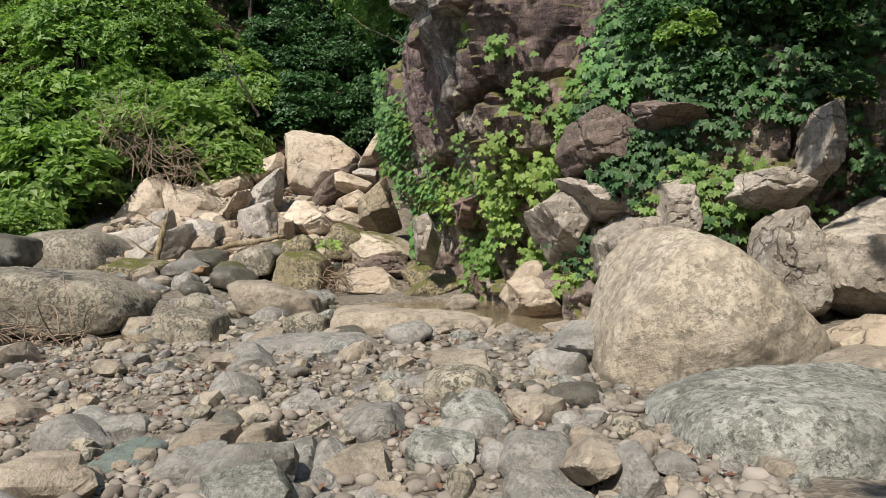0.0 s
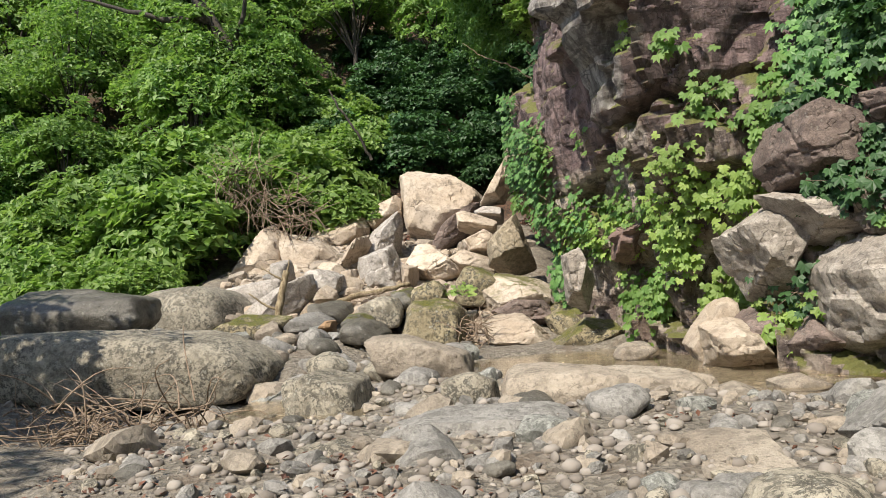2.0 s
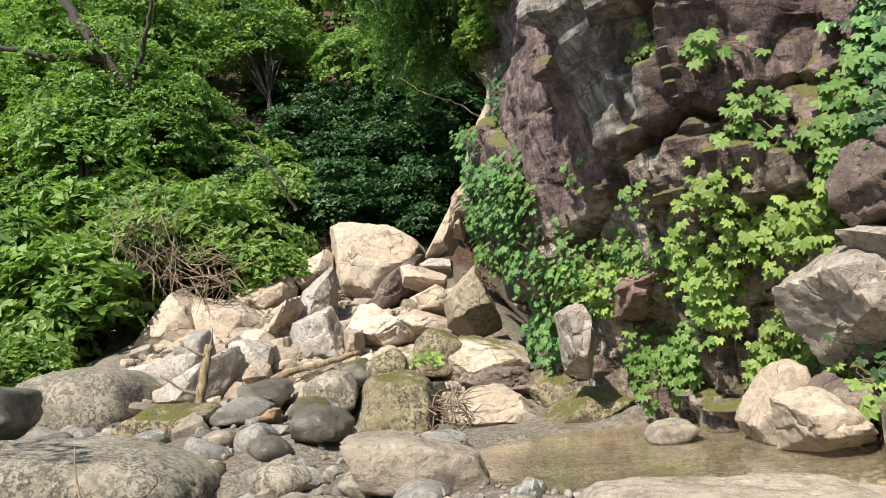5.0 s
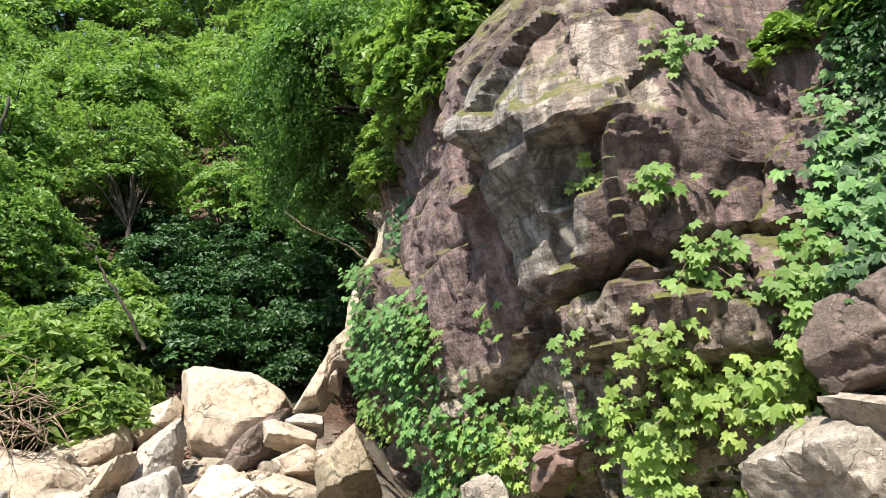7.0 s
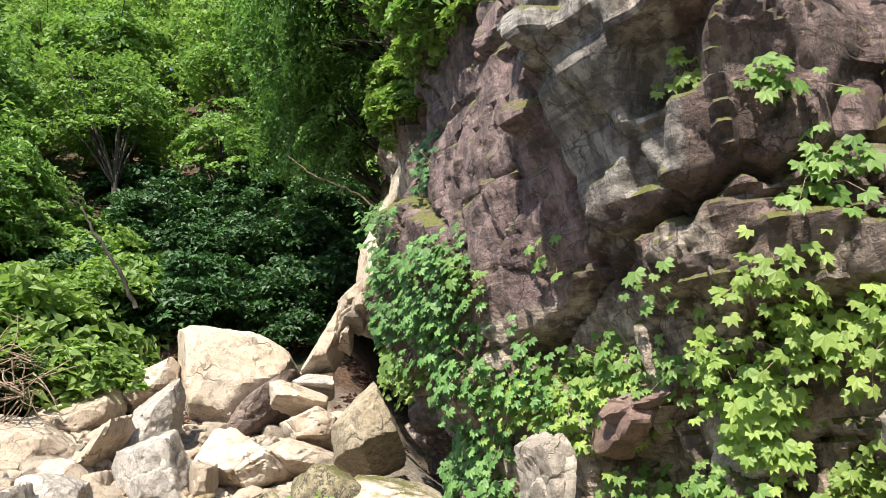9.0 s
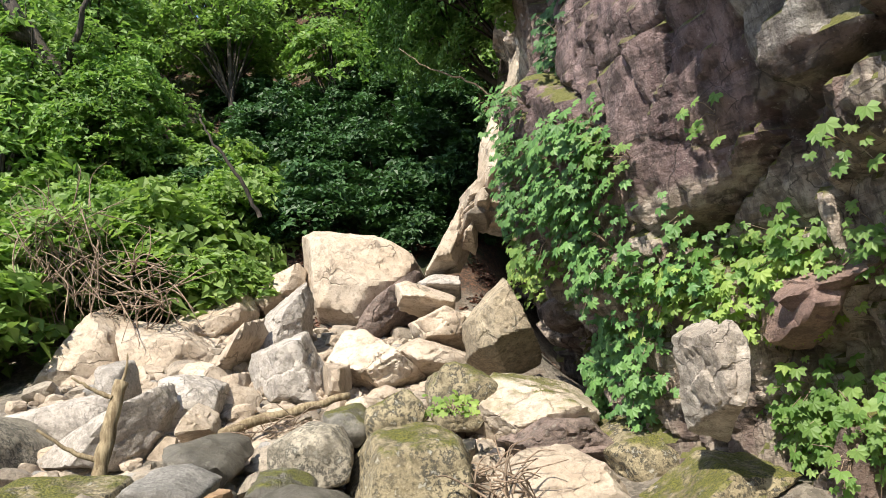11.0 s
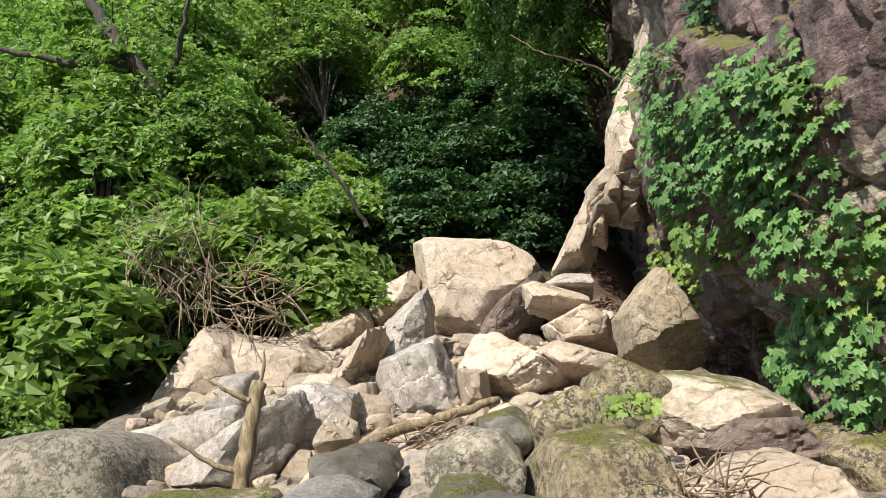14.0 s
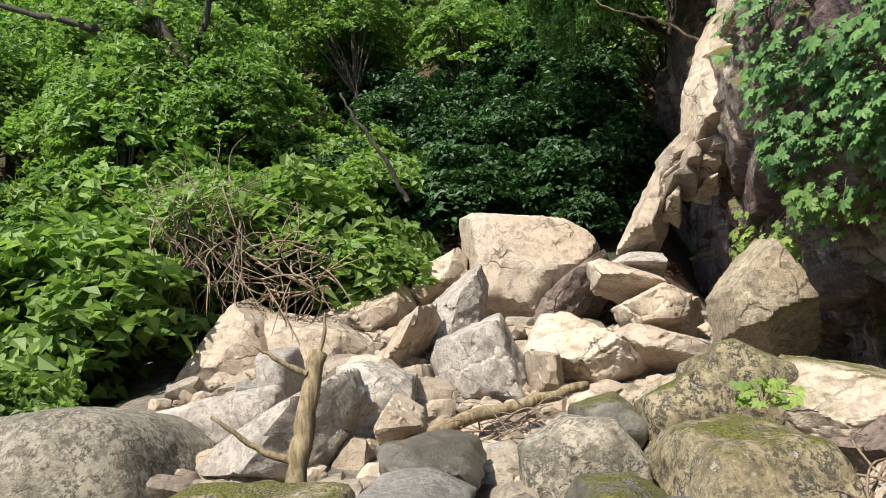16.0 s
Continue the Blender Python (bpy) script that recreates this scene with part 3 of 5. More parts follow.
def rock_mesh(name, depth, profile, kind, crisp, seed, level, facets=()):
    """A stone cut by planes: the outline's edges, and facets before and behind; crisp rounds its edges less."""
    r = random.Random(seed)
    pts = np.array(profile)
    planes = []
    for k in range(len(pts)):
        a, b = pts[k], pts[(k + 1) % len(pts)]
        e = b - a
        n = np.array((e[1], 0.0, -e[0])) / (np.linalg.norm(e) + 1e-9)
        d = n[0] * a[0] + n[2] * a[1]
        under = n[2] < -0.35
        n[1] = (r.uniform(-0.55, -0.2) if under else r.uniform(-0.32, 0.05)) if crisp > 17 else r.uniform(-0.2, 0.1)
        d = max(d if under else d + min(n[1], 0) * 0.12 * depth, 0.02)
        planes.append((n / np.linalg.norm(n), d / np.linalg.norm(n)))
    size = np.array((np.ptp(pts[:, 0]), depth, np.ptp(pts[:, 1])))
    cut = crisp > 17
    for nx, ny, nz, reach in facets:
        n = np.array((nx, ny, nz))
        planes.append((n / np.linalg.norm(n), reach))
    for side in (-1, 1):
        if facets and side < 0:
            continue
        turn = r.uniform(0, 6.28)
        count = 3 if cut else 5
        for k in range(count):
            a, lean = turn + k * 6.283 / count + r.uniform(-0.3, 0.3), r.uniform(0.15, 0.5) if cut else r.uniform(0.2, 0.7)
            n = np.array((math.cos(a) * lean * depth / size[0], side, (math.sin(a) * lean + 0.15) * depth / size[2]))
            n /= np.linalg.norm(n)
            reach = abs(n[1]) * depth * 0.5 + 0.27 * (abs(n[0]) * size[0] + abs(n[2]) * size[2]) * r.uniform(0.6, 1.2)
            planes.append((n, reach))
    dirs, faces = SPHERES[level]
    d = dirs * size
    d /= np.linalg.norm(d, axis=1)[:, None]
    power = min(110, crisp * 3.5) if cut else crisp * 1.7
    reach = np.stack([np.clip(d @ n / w, 1e-6, None) for n, w in planes])
    most = reach.max(0)
    total = ((reach / most) ** power).sum(0) ** (1 / power) * most
    v = d / total[:, None]
    soft, chip = ROUGH[kind]
    scale = min(1.0, float(size.mean()))
    q = v + np.array((seed * 3.7, seed * 1.3, 0))
    d1, d2, own, tilt = slabs((q + 0.12 * fbm(q * 2, 2, 6)[:, None]) * (1.7, 1.7, 2.6) / scale, 4)
    push = scale * (soft * fbm(q * 1.7 / scale, 5, 1) + chip * (own - 0.5 + 1.2 * tilt) - chip * 0.5 * (1 - step(d2 - d1, 0, 0.1)) + 0.018 * fbm(q * 9 / scale, 2, 3))
    return mesh_of(name, v + d * push[:, None], faces, STONE[kind], True, 24 if cut else 40)


def rock(name, place, depth, profile, kind, crisp, label, facets=()):
    rock_count[0] += 1
    size = max(np.ptp(np.array(profile), axis=0))
    level = 6 if size > 2.2 and place[1] < 14 else 5 if size > 1.0 else 4
    ob = new(name, rock_mesh(name, depth, profile, kind, crisp, rock_count[0], level, facets))
    ob.location = place
    return tagged(ob, label, "boulder", "boulders of the river bed")


rock("big_boulder", (-4.47, 27.97, 3.82), 2.2, [(-1.42, 1.43), (-1.42, 0.22), (-1.23, -0.72), (-0.85, -1.54), (-0.06, -1.42), (0.85, -0.73), (1.42, 0.39), (1.26, 0.71), (0.53, 1.24), (-1.17, 1.54)], "fresh", 30, "huge pale angular boulder topping the rockfall",
     [(-0.55, -0.8, 0.15, 1.22), (0.25, -0.85, 0.45, 0.86), (0.45, -0.75, -0.5, 0.88), (-0.1, -0.97, -0.15, 1.02), (-0.3, -0.5, -0.8, 1.1)])
rock("slab_boulder", (-10.29, 25.76, 2.61), 1.6, [(-1.15, -0.86), (1.0, -1.05), (1.15, -0.49), (0.76, 0.62), (0.18, 1.05)], "fresh", 30, "pale peaked rockfall slab with smooth face",
     [(-0.2, -0.85, 0.5, 0.62), (0.4, -0.9, 0.1, 0.8), (-0.1, -0.9, -0.4, 0.85)])
rock("slab_boulder", (-8.62, 25.56, 2.38), 1.6, [(-1.04, 0.93), (-0.73, -0.93), (0.8, -0.67), (1.04, -0.3), (0.97, 0.09), (0.42, 0.56)], "fresh", 24, "pale broken rockfall slab beside the peaked one",
     [(0.1, -0.9, 0.35, 0.66), (0.7, -0.65, 0.1, 0.72), (0.0, -0.85, -0.5, 0.75)])
rock("angular_boulder", (-8.05, 27.12, 3.29), 1.5, [(-0.93, -0.02), (-0.24, -0.56), (0.13, -0.73), (0.84, -0.15), (0.93, 0.16), (0.69, 0.73), (-0.9, 0.16)], "fresh", 30, "pale wedge-shaped rockfall block near the undergrowth",
     [(-0.15, -0.5, 0.85, 0.24), (0.4, -0.9, 0.0, 0.58), (-0.5, -0.85, -0.1, 0.6)])
rock("angular_boulder", (-6.53, 28.09, 3.96), 1.4, [(-0.67, -0.39), (-0.41, -0.64), (0.62, -0.07), (0.67, 0.4), (0.47, 0.64), (-0.3, 0.26)], "fresh", 30, "pale squared rockfall block against the huge boulder",
     [(-0.25, -0.8, 0.5, 0.42), (0.7, -0.7, 0.1, 0.55), (0.0, -0.95, -0.3, 0.6)])
rock("angular_boulder", (-6.16, 25.42, 2.95), 1.2, [(-0.63, -0.61), (-0.13, -0.77), (0.47, -0.37), (0.63, 0.41), (0.55, 0.77), (-0.41, 0.06)], "palegrey", 30, "speckled grey tilted rockfall slab",
     [(-0.5, -0.8, 0.3, 0.36), (0.6, -0.75, -0.1, 0.45)])
rock("slab_boulder", (-5.66, 22.75, 1.82), 1.3, [(-0.69, 0.12), (-0.55, -0.53), (0.18, -0.67), (0.69, -0.6), (0.48, 0.19), (0.29, 0.67), (-0.62, 0.43)], "palegrey", 26, "grey standing slab with dark moss patch",
     [(-0.78, -0.62, 0.05, 0.42), (0.38, -0.9, 0.18, 0.46), (0.1, -0.9, -0.4, 0.62)])
rock("angular_boulder", (-6.89, 24.42, 2.53), 1.2, [(-0.48, -0.38), (-0.16, -0.49), (0.45, 0.12), (0.48, 0.49), (0.01, 0.34)], "fresh", 30, "cream rockfall block leaning on a grey slab")
rock("slab_boulder", (-4.23, 23.32, 1.86), 1.5, [(-0.85, 0.14), (0.1, -0.61), (0.77, -0.25), (0.85, -0.1), (-0.02, 0.61), (-0.53, 0.56)], "fresh", 40, "cream tilted flat slab on the rockfall",
     [(-0.1, -0.62, 0.78, 0.3), (0.5, -0.8, -0.3, 0.48), (-0.4, -0.85, -0.35, 0.55)])
rock("angular_boulder", (-4.83, 22.55, 1.59), 1.0, [(-0.21, -0.23), (0.2, -0.36), (0.21, 0.29), (-0.18, 0.36)], "fresh", 30, "cream upright block under the tilted slab")
rock("wedge_boulder", (-1.90, 22.19, 2.32), 1.4, [(-0.6, -0.42), (0.04, -0.73), (0.62, -0.55), (0.52, -0.2), (0.14, 0.76), (-0.02, 0.64), (-0.58, 0.1)], "spotted", 40, "lichen-spotted pointed wedge boulder at the cliff foot",
     [(0.06, -0.97, 0.2, 0.56), (-0.82, -0.56, 0.05, 0.5), (0.25, -0.55, -0.8, 0.5)])
rock("flat_slab", (-3.06, 25.22, 3.22), 1.2, [(-0.59, -0.09), (0.16, -0.32), (0.57, -0.29), (0.59, -0.13), (-0.38, 0.32), (-0.58, 0.27)], "fresh", 40, "flat pale slab lying on the rockfall",
     [(-0.05, -0.55, 0.83, 0.2), (0.1, -0.98, -0.1, 0.45)])
rock("flat_slab", (-2.67, 26.02, 3.51), 1.2, [(-0.45, 0.09), (-0.41, -0.09), (0.43, -0.24), (0.45, 0.12), (-0.14, 0.24)], "palegrey", 40, "flat grey slab stacked on another",
     [(0.05, -0.5, 0.86, 0.16), (-0.1, -0.98, -0.1, 0.45)])
rock("moss_capped_block", (-1.79, 20.59, 0.91), 1.7, [(-0.89, 0.26), (-0.65, -0.35), (0.44, -0.56), (0.75, -0.42), (0.89, 0.07), (0.55, 0.28), (-0.54, 0.56)], "freshmoss", 40, "cream angular block with moss strip on top",
     [(-0.15, -0.58, 0.8, 0.33), (0.12, -0.8, -0.55, 0.52), (-0.6, -0.75, 0.1, 0.8)])
rock("cream_block", (-1.86, 18.69, 0.07), 1.4, [(-0.87, 0.2), (-0.71, -0.27), (0.5, -0.41), (0.87, -0.19), (0.65, 0.15), (0.39, 0.38), (-0.53, 0.41)], "fresh", 36, "cream flat-faced angular block among driftwood roots",
     [(-0.1, -0.6, 0.8, 0.27), (0.25, -0.96, -0.05, 0.55)])
rock("mossy_boulder", (-3.69, 18.90, 0.34), 2.0, [(-0.81, -0.15), (-0.5, -0.68), (0.42, -0.71), (0.76, -0.32), (0.81, 0.07), (0.67, 0.48), (0.23, 0.7), (-0.36, 0.71), (-0.56, 0.5)], "mossy", 12, "large rounded ochre boulder with moss cap")
rock("weathered_boulder", (-4.85, 19.12, 0.81), 1.2, [(-0.51, -0.23), (-0.14, -0.39), (0.41, -0.31), (0.51, 0.09), (0.37, 0.32), (-0.07, 0.39), (-0.49, 0.16)], "lichen", 14, "gnarled grey weathered boulder")
rock("mossy_boulder", (-4.40, 19.85, 1.03), 1.0, [(-0.39, 0.21), (-0.35, -0.17), (0.12, -0.28), (0.39, -0.03), (0.04, 0.28)], "darkmoss", 14, "dark wet boulder with moss on top")
rock("mossy_boulder", (-2.80, 21.25, 1.23), 1.3, [(-0.57, 0.18), (-0.49, -0.45), (0.16, -0.51), (0.57, -0.12), (0.52, 0.23), (0.09, 0.51), (-0.39, 0.44)], "mossy", 14, "rounded moss-topped boulder below the rockfall")
rock("mossy_boulder", (-3.82, 19.65, 1.12), 1.0, [(-0.42, -0.29), (0.42, -0.36), (0.4, 0.11), (0.19, 0.36), (-0.41, 0.11)], "mossy", 16, "peaked boulder thick with moss")
rock("round_boulder", (-10.15, 20.44, 1.00), 2.4, [(-1.45, 0.43), (-1.37, -0.52), (-0.14, -0.79), (1.03, -0.66), (1.45, -0.27), (1.33, 0.23), (0.89, 0.61), (-0.03, 0.79), (-0.97, 0.74)], "lichen", 10, "big rounded boulder with black lichen spots")
rock("mossy_boulder", (-7.52, 17.69, 0.57), 1.4, [(-0.85, -0.18), (-0.32, -0.32), (0.78, -0.3), (0.85, -0.02), (0.69, 0.22), (0.03, 0.32), (-0.42, 0.29), (-0.84, 0.03)], "mossy", 12, "flat rounded boulder with green lichen")
rock("long_boulder", (-9.13, 21.85, 1.33), 1.3, [(-1.05, 0.27), (-0.67, -0.25), (-0.36, -0.53), (0.82, -0.08), (1.05, 0.24), (0.94, 0.53), (0.22, 0.46)], "palegrey", 14, "pale log-shaped boulder with speckled top")
rock("slab_boulder", (-7.96, 20.52, 1.29), 0.9, [(-0.93, -0.28), (-0.79, -0.42), (0.23, -0.58), (0.64, -0.28), (0.93, 0.3), (0.85, 0.58), (-0.45, 0.04)], "palegrey", 30, "grey triangular slab behind an upright stick",
     [(-0.45, -0.72, 0.52, 0.3), (0.6, -0.78, -0.2, 0.42)])
rock("weathered_boulder", (-6.97, 21.62, 1.48), 1.2, [(-0.5, -0.36), (-0.25, -0.51), (0.45, -0.12), (0.5, 0.29), (-0.01, 0.51), (-0.41, 0.45)], "palegrey", 16, "rounded tan boulder at the rockfall foot")
rock("round_boulder", (-8.28, 22.12, 1.95), 0.9, [(-0.25, 0.27), (-0.22, -0.36), (0.19, -0.39), (0.25, -0.04), (0.16, 0.34), (-0.09, 0.39)], "palegrey", 14, "pale grey rounded boulder")
rock("wet_boulder", (-6.09, 19.05, 0.85), 1.3, [(-0.46, 0.25), (-0.33, -0.21), (0.14, -0.31), (0.46, -0.04), (0.34, 0.17), (-0.1, 0.31)], "dark", 12, "dark wet rounded boulder")
rock("weathered_boulder", (-6.22, 17.65, 0.73), 1.0, [(-0.5, -0.05), (-0.45, -0.21), (0.34, -0.21), (0.5, 0.01), (0.23, 0.18), (-0.15, 0.21)], "grey", 16, "grey ridged stone by the stream")
rock("mossy_boulder", (-4.85, 16.78, 0.71), 0.8, [(-0.31, 0.05), (-0.27, -0.11), (0.26, -0.2), (0.31, 0.02), (0.09, 0.2), (-0.2, 0.2)], "darkmoss", 12, "grey stone with a bright moss tuft")
rock("wet_boulder", (-4.55, 15.95, 0.59), 1.0, [(-0.43, -0.17), (0.29, -0.26), (0.43, -0.06), (0.2, 0.18), (-0.07, 0.26), (-0.42, 0.17)], "dark", 10, "brown wet domed stone in the stream")
rock("mossy_boulder", (-0.57, 19.96, 0.22), 1.6, [(-0.73, 0.25), (-0.46, -0.28), (-0.02, -0.49), (0.59, -0.3), (0.73, 0.16), (0.45, 0.48), (-0.19, 0.49)], "mossy", 12, "round moss-covered boulder at the cliff foot")
rock("mossy_slab", (-0.45, 18.02, -0.07), 1.2, [(-0.93, -0.24), (-0.33, -0.47), (0.35, -0.36), (0.93, 0.05), (0.82, 0.36), (0.16, 0.47)], "mossy", 20, "sloping moss-topped slab dipping into the pool")
rock("angular_boulder", (-6.52, 20.14, 1.29), 0.7, [(-0.27, -0.08), (-0.25, -0.24), (0.27, -0.2), (0.24, 0.02), (-0.05, 0.24)], "fresh", 40, "small cream triangular block")
rock("angular_boulder", (-5.45, 16.57, 0.70), 0.5, [(-0.16, -0.02), (-0.13, -0.13), (0.12, -0.09), (0.16, 0.11), (0.03, 0.13)], "ochre", 24, "orange-brown stone in shallow water")
rock("long_boulder", (-8.03, 13.67, 0.44), 2.2, [(-2.67, -0.34), (-0.9, -0.52), (0.63, -0.66), (2.21, -0.62), (2.67, -0.29), (2.51, 0.02), (1.76, 0.38), (0.35, 0.56), (-2.49, 0.66)], "lichen", 8, "long rounded grey boulder resting on stones")
rock("flat_boulder", (-10.40, 16.16, 1.28), 1.6, [(-1.5, 0.53), (-1.48, -0.43), (-0.75, -0.52), (1.05, -0.53), (1.5, -0.22), (1.34, 0.29), (0.21, 0.49)], "dark", 14, "dark grey flat-topped boulder")
rock("flat_boulder", (-3.07, 13.48, 0.26), 1.1, [(-0.82, 0.4), (-0.55, -0.24), (0.33, -0.4), (0.82, -0.24), (0.7, 0.08), (-0.17, 0.37)], "tan", 12, "tan flat water-worn boulder")
rock("round_boulder", (-3.02, 12.64, -0.10), 0.7, [(-0.38, 0.11), (-0.36, -0.33), (0.1, -0.36), (0.38, -0.06), (0.27, 0.27), (0.0, 0.36), (-0.21, 0.3)], "grey", 8, "smooth egg-shaped grey boulder")
rock("weathered_boulder", (-4.14, 11.98, -0.11), 1.1, [(-0.59, 0.29), (-0.46, -0.47), (0.29, -0.4), (0.59, -0.05), (0.51, 0.32), (-0.12, 0.47)], "lichen", 14, "pale weathered boulder beside the long one")
rock("weathered_boulder", (-2.09, 11.18, 0.08), 0.5, [(-0.35, 0.15), (-0.33, -0.13), (-0.01, -0.24), (0.35, -0.18), (0.33, 0.13), (0.01, 0.24)], "lichen", 14, "pale stone with rust-dark blotches")
rock("loaf_boulder", (-0.53, 10.75, 0.04), 1.0, [(-1.17, 0.12), (-1.14, -0.11), (-0.3, -0.29), (0.59, -0.39), (1.12, -0.22), (1.17, 0.02), (1.01, 0.19), (-0.72, 0.39), (-1.05, 0.38)], "tan", 12, "long cream loaf-shaped boulder at the pool edge")
rock("slab_boulder", (-1.72, 9.18, -0.09), 0.8, [(-1.02, 0.15), (-0.87, -0.31), (0.13, -0.22), (1.02, -0.08), (0.92, 0.11), (0.59, 0.3), (-0.51, 0.31)], "grey", 20, "pale grey flat slab with ochre ring stain")
rock("flat_boulder", (-3.35, 8.94, -0.12), 0.7, [(-0.61, 0.06), (-0.53, -0.2), (0.51, -0.16), (0.61, 0.07), (0.27, 0.2), (-0.18, 0.14)], "lichen", 14, "flat stone with greenish-grey lichen lying in gravel")
rock("pointed_boulder", (1.54, 14.64, 0.31), 0.7, [(-0.44, -0.18), (-0.21, -0.53), (0.27, -0.53), (0.44, 0.27), (0.4, 0.47), (0.25, 0.53), (0.06, 0.45)], "fresh", 16, "white pointed boulder standing in the pool")
rock("angular_boulder", (1.72, 13.58, 0.21), 0.8, [(-0.52, 0.25), (-0.44, -0.18), (-0.19, -0.34), (0.52, -0.26), (0.18, 0.24), (-0.07, 0.34)], "fresh", 18, "white rounded block leaning by the pointed boulder")
rock("pool_stone", (0.36, 15.38, -0.03), 0.5, [(-0.36, -0.02), (-0.31, -0.12), (0.11, -0.16), (0.36, -0.0), (0.23, 0.15), (-0.15, 0.16)], "tan", 12, "pale small stone rising from the pool")
rock("pool_stone", (0.90, 10.61, -0.05), 0.6, [(-0.24, 0.08), (-0.2, -0.18), (0.2, -0.17), (0.24, 0.06), (0.01, 0.18)], "tan", 10, "yellowish rounded stone half under water")
rock("weathered_boulder", (2.10, 9.71, -0.12), 0.9, [(-0.53, 0.14), (-0.32, -0.27), (0.28, -0.31), (0.53, 0.11), (0.31, 0.31), (-0.06, 0.26)], "grey", 18, "pale grey rough stone on the pool bank")
rock("pool_stone", (1.91, 11.78, -0.20), 0.5, [(-0.35, 0.13), (-0.23, -0.17), (0.29, -0.19), (0.35, 0.06), (0.01, 0.19)], "tan", 10, "brownish stone under shallow water")
rock("giant_boulder", (2.59, 7.67, 0.56), 1.9, [(-1.19, -0.61), (-1.15, -0.78), (-0.62, -0.93), (0.14, -0.81), (1.13, -0.57), (1.19, -0.3), (1.02, 0.13), (0.54, 0.63), (-0.04, 0.93), (-0.33, 0.92), (-0.64, 0.71), (-1.0, 0.19), (-1.1, -0.13)], "giant", 9, "giant pale rounded boulder with black lichen streaks")
rock("near_boulder", (2.44, 4.86, -0.19), 1.6, [(-1.14, 0.15), (-0.95, -0.39), (0.54, -0.69), (1.14, -0.04), (0.88, 0.58), (0.12, 0.69), (-0.77, 0.63), (-1.07, 0.45)], "speckle", 9, "large speckled grey-green boulder in shade")
rock("round_boulder", (2.03, 5.48, 0.02), 0.8, [(-0.55, 0.03), (-0.51, -0.29), (-0.22, -0.34), (0.55, 0.08), (0.47, 0.29), (-0.01, 0.34), (-0.24, 0.3), (-0.44, 0.21)], "speckle", 10, "smooth white-grey boulder behind a darker one")
rock("weathered_boulder", (3.36, 5.68, 0.22), 0.8, [(-0.48, 0.18), (-0.43, -0.18), (0.48, -0.28), (0.48, 0.22), (-0.15, 0.28)], "tan", 14, "rough tan boulder beside the giant one")
rock("weathered_boulder", (4.96, 8.48, 0.09), 0.8, [(-0.63, 0.05), (-0.57, -0.24), (0.62, -0.27), (0.63, 0.2), (-0.07, 0.27)], "fresh", 16, "pale stone on the pool bank behind the giant boulder")
rock("angular_boulder", (1.41, 6.08, -0.06), 0.5, [(-0.2, -0.01), (-0.02, -0.19), (0.2, -0.08), (0.17, 0.1), (0.01, 0.19), (-0.13, 0.13)], "tan", 16, "pinkish squared stone at the giant boulder's foot")
rock("flat_boulder", (0.69, 6.45, -0.23), 0.7, [(-0.65, 0.05), (-0.28, -0.22), (0.29, -0.19), (0.65, 0.02), (0.49, 0.22), (-0.32, 0.22)], "grey", 16, "flat grey half-buried stone")
rock("flat_boulder", (-0.51, 5.38, 0.06), 0.5, [(-0.28, 0.05), (-0.22, -0.07), (0.14, -0.18), (0.28, -0.09), (0.1, 0.16), (-0.09, 0.18)], "grey", 16, "grey rounded stone in gravel")
rock("flat_boulder", (-1.67, 4.58, 0.04), 0.5, [(-0.29, -0.05), (-0.28, -0.17), (0.09, -0.16), (0.29, 0.04), (0.29, 0.17), (0.0, 0.16)], "grey", 12, "long grey stone in gravel")
rock("round_boulder", (-1.31, 5.02, 0.11), 0.35, [(-0.16, -0.05), (-0.12, -0.1), (0.01, -0.11), (0.16, -0.02), (0.13, 0.11), (-0.06, 0.08)], "tan", 9, "small egg-shaped tan stone")
rock("flat_boulder", (-1.62, 4.84, 0.16), 0.4, [(-0.22, -0.03), (-0.02, -0.08), (0.22, -0.04), (0.2, 0.07), (-0.05, 0.08)], "tan", 16, "flat brown stone lying in gravel")
rock("flat_boulder", (-2.07, 4.74, 0.07), 0.4, [(-0.22, 0.01), (-0.21, -0.08), (-0.03, -0.1), (0.22, -0.02), (0.19, 0.07), (-0.02, 0.1)], "green", 14, "flat greenish stone among pebbles")
rock("weathered_boulder", (-0.72, 4.51, -0.03), 0.6, [(-0.27, -0.17), (0.2, -0.19), (0.27, -0.06), (0.14, 0.08), (-0.06, 0.19), (-0.26, 0.03)], "grey", 18, "grey angular half-buried stone")
rock("weathered_boulder", (-1.14, 4.58, -0.01), 0.5, [(-0.34, -0.09), (-0.28, -0.19), (0.2, -0.2), (0.34, 0.03), (0.28, 0.2), (-0.1, 0.11)], "grey", 16, "grey tan half-buried stone")
rock("angular_boulder", (0.09, 5.34, 0.19), 0.4, [(-0.14, -0.04), (-0.06, -0.12), (0.14, -0.09), (0.12, 0.06), (-0.06, 0.12)], "dark", 14, "brown rounded stone in gravel")
rock("slab_boulder", (0.05, 7.52, 0.03), 0.9, [(-0.44, -0.08), (0.11, -0.18), (0.44, -0.1), (0.34, 0.18), (-0.21, 0.14)], "tan", 18, "flat tan slab near the pool")
rock("weathered_boulder", (1.43, 7.88, 0.22), 0.8, [(-0.29, -0.02), (-0.15, -0.17), (0.14, -0.24), (0.29, -0.07), (0.28, 0.24), (-0.02, 0.18)], "grey", 18, "pale grey boulder by the giant one")
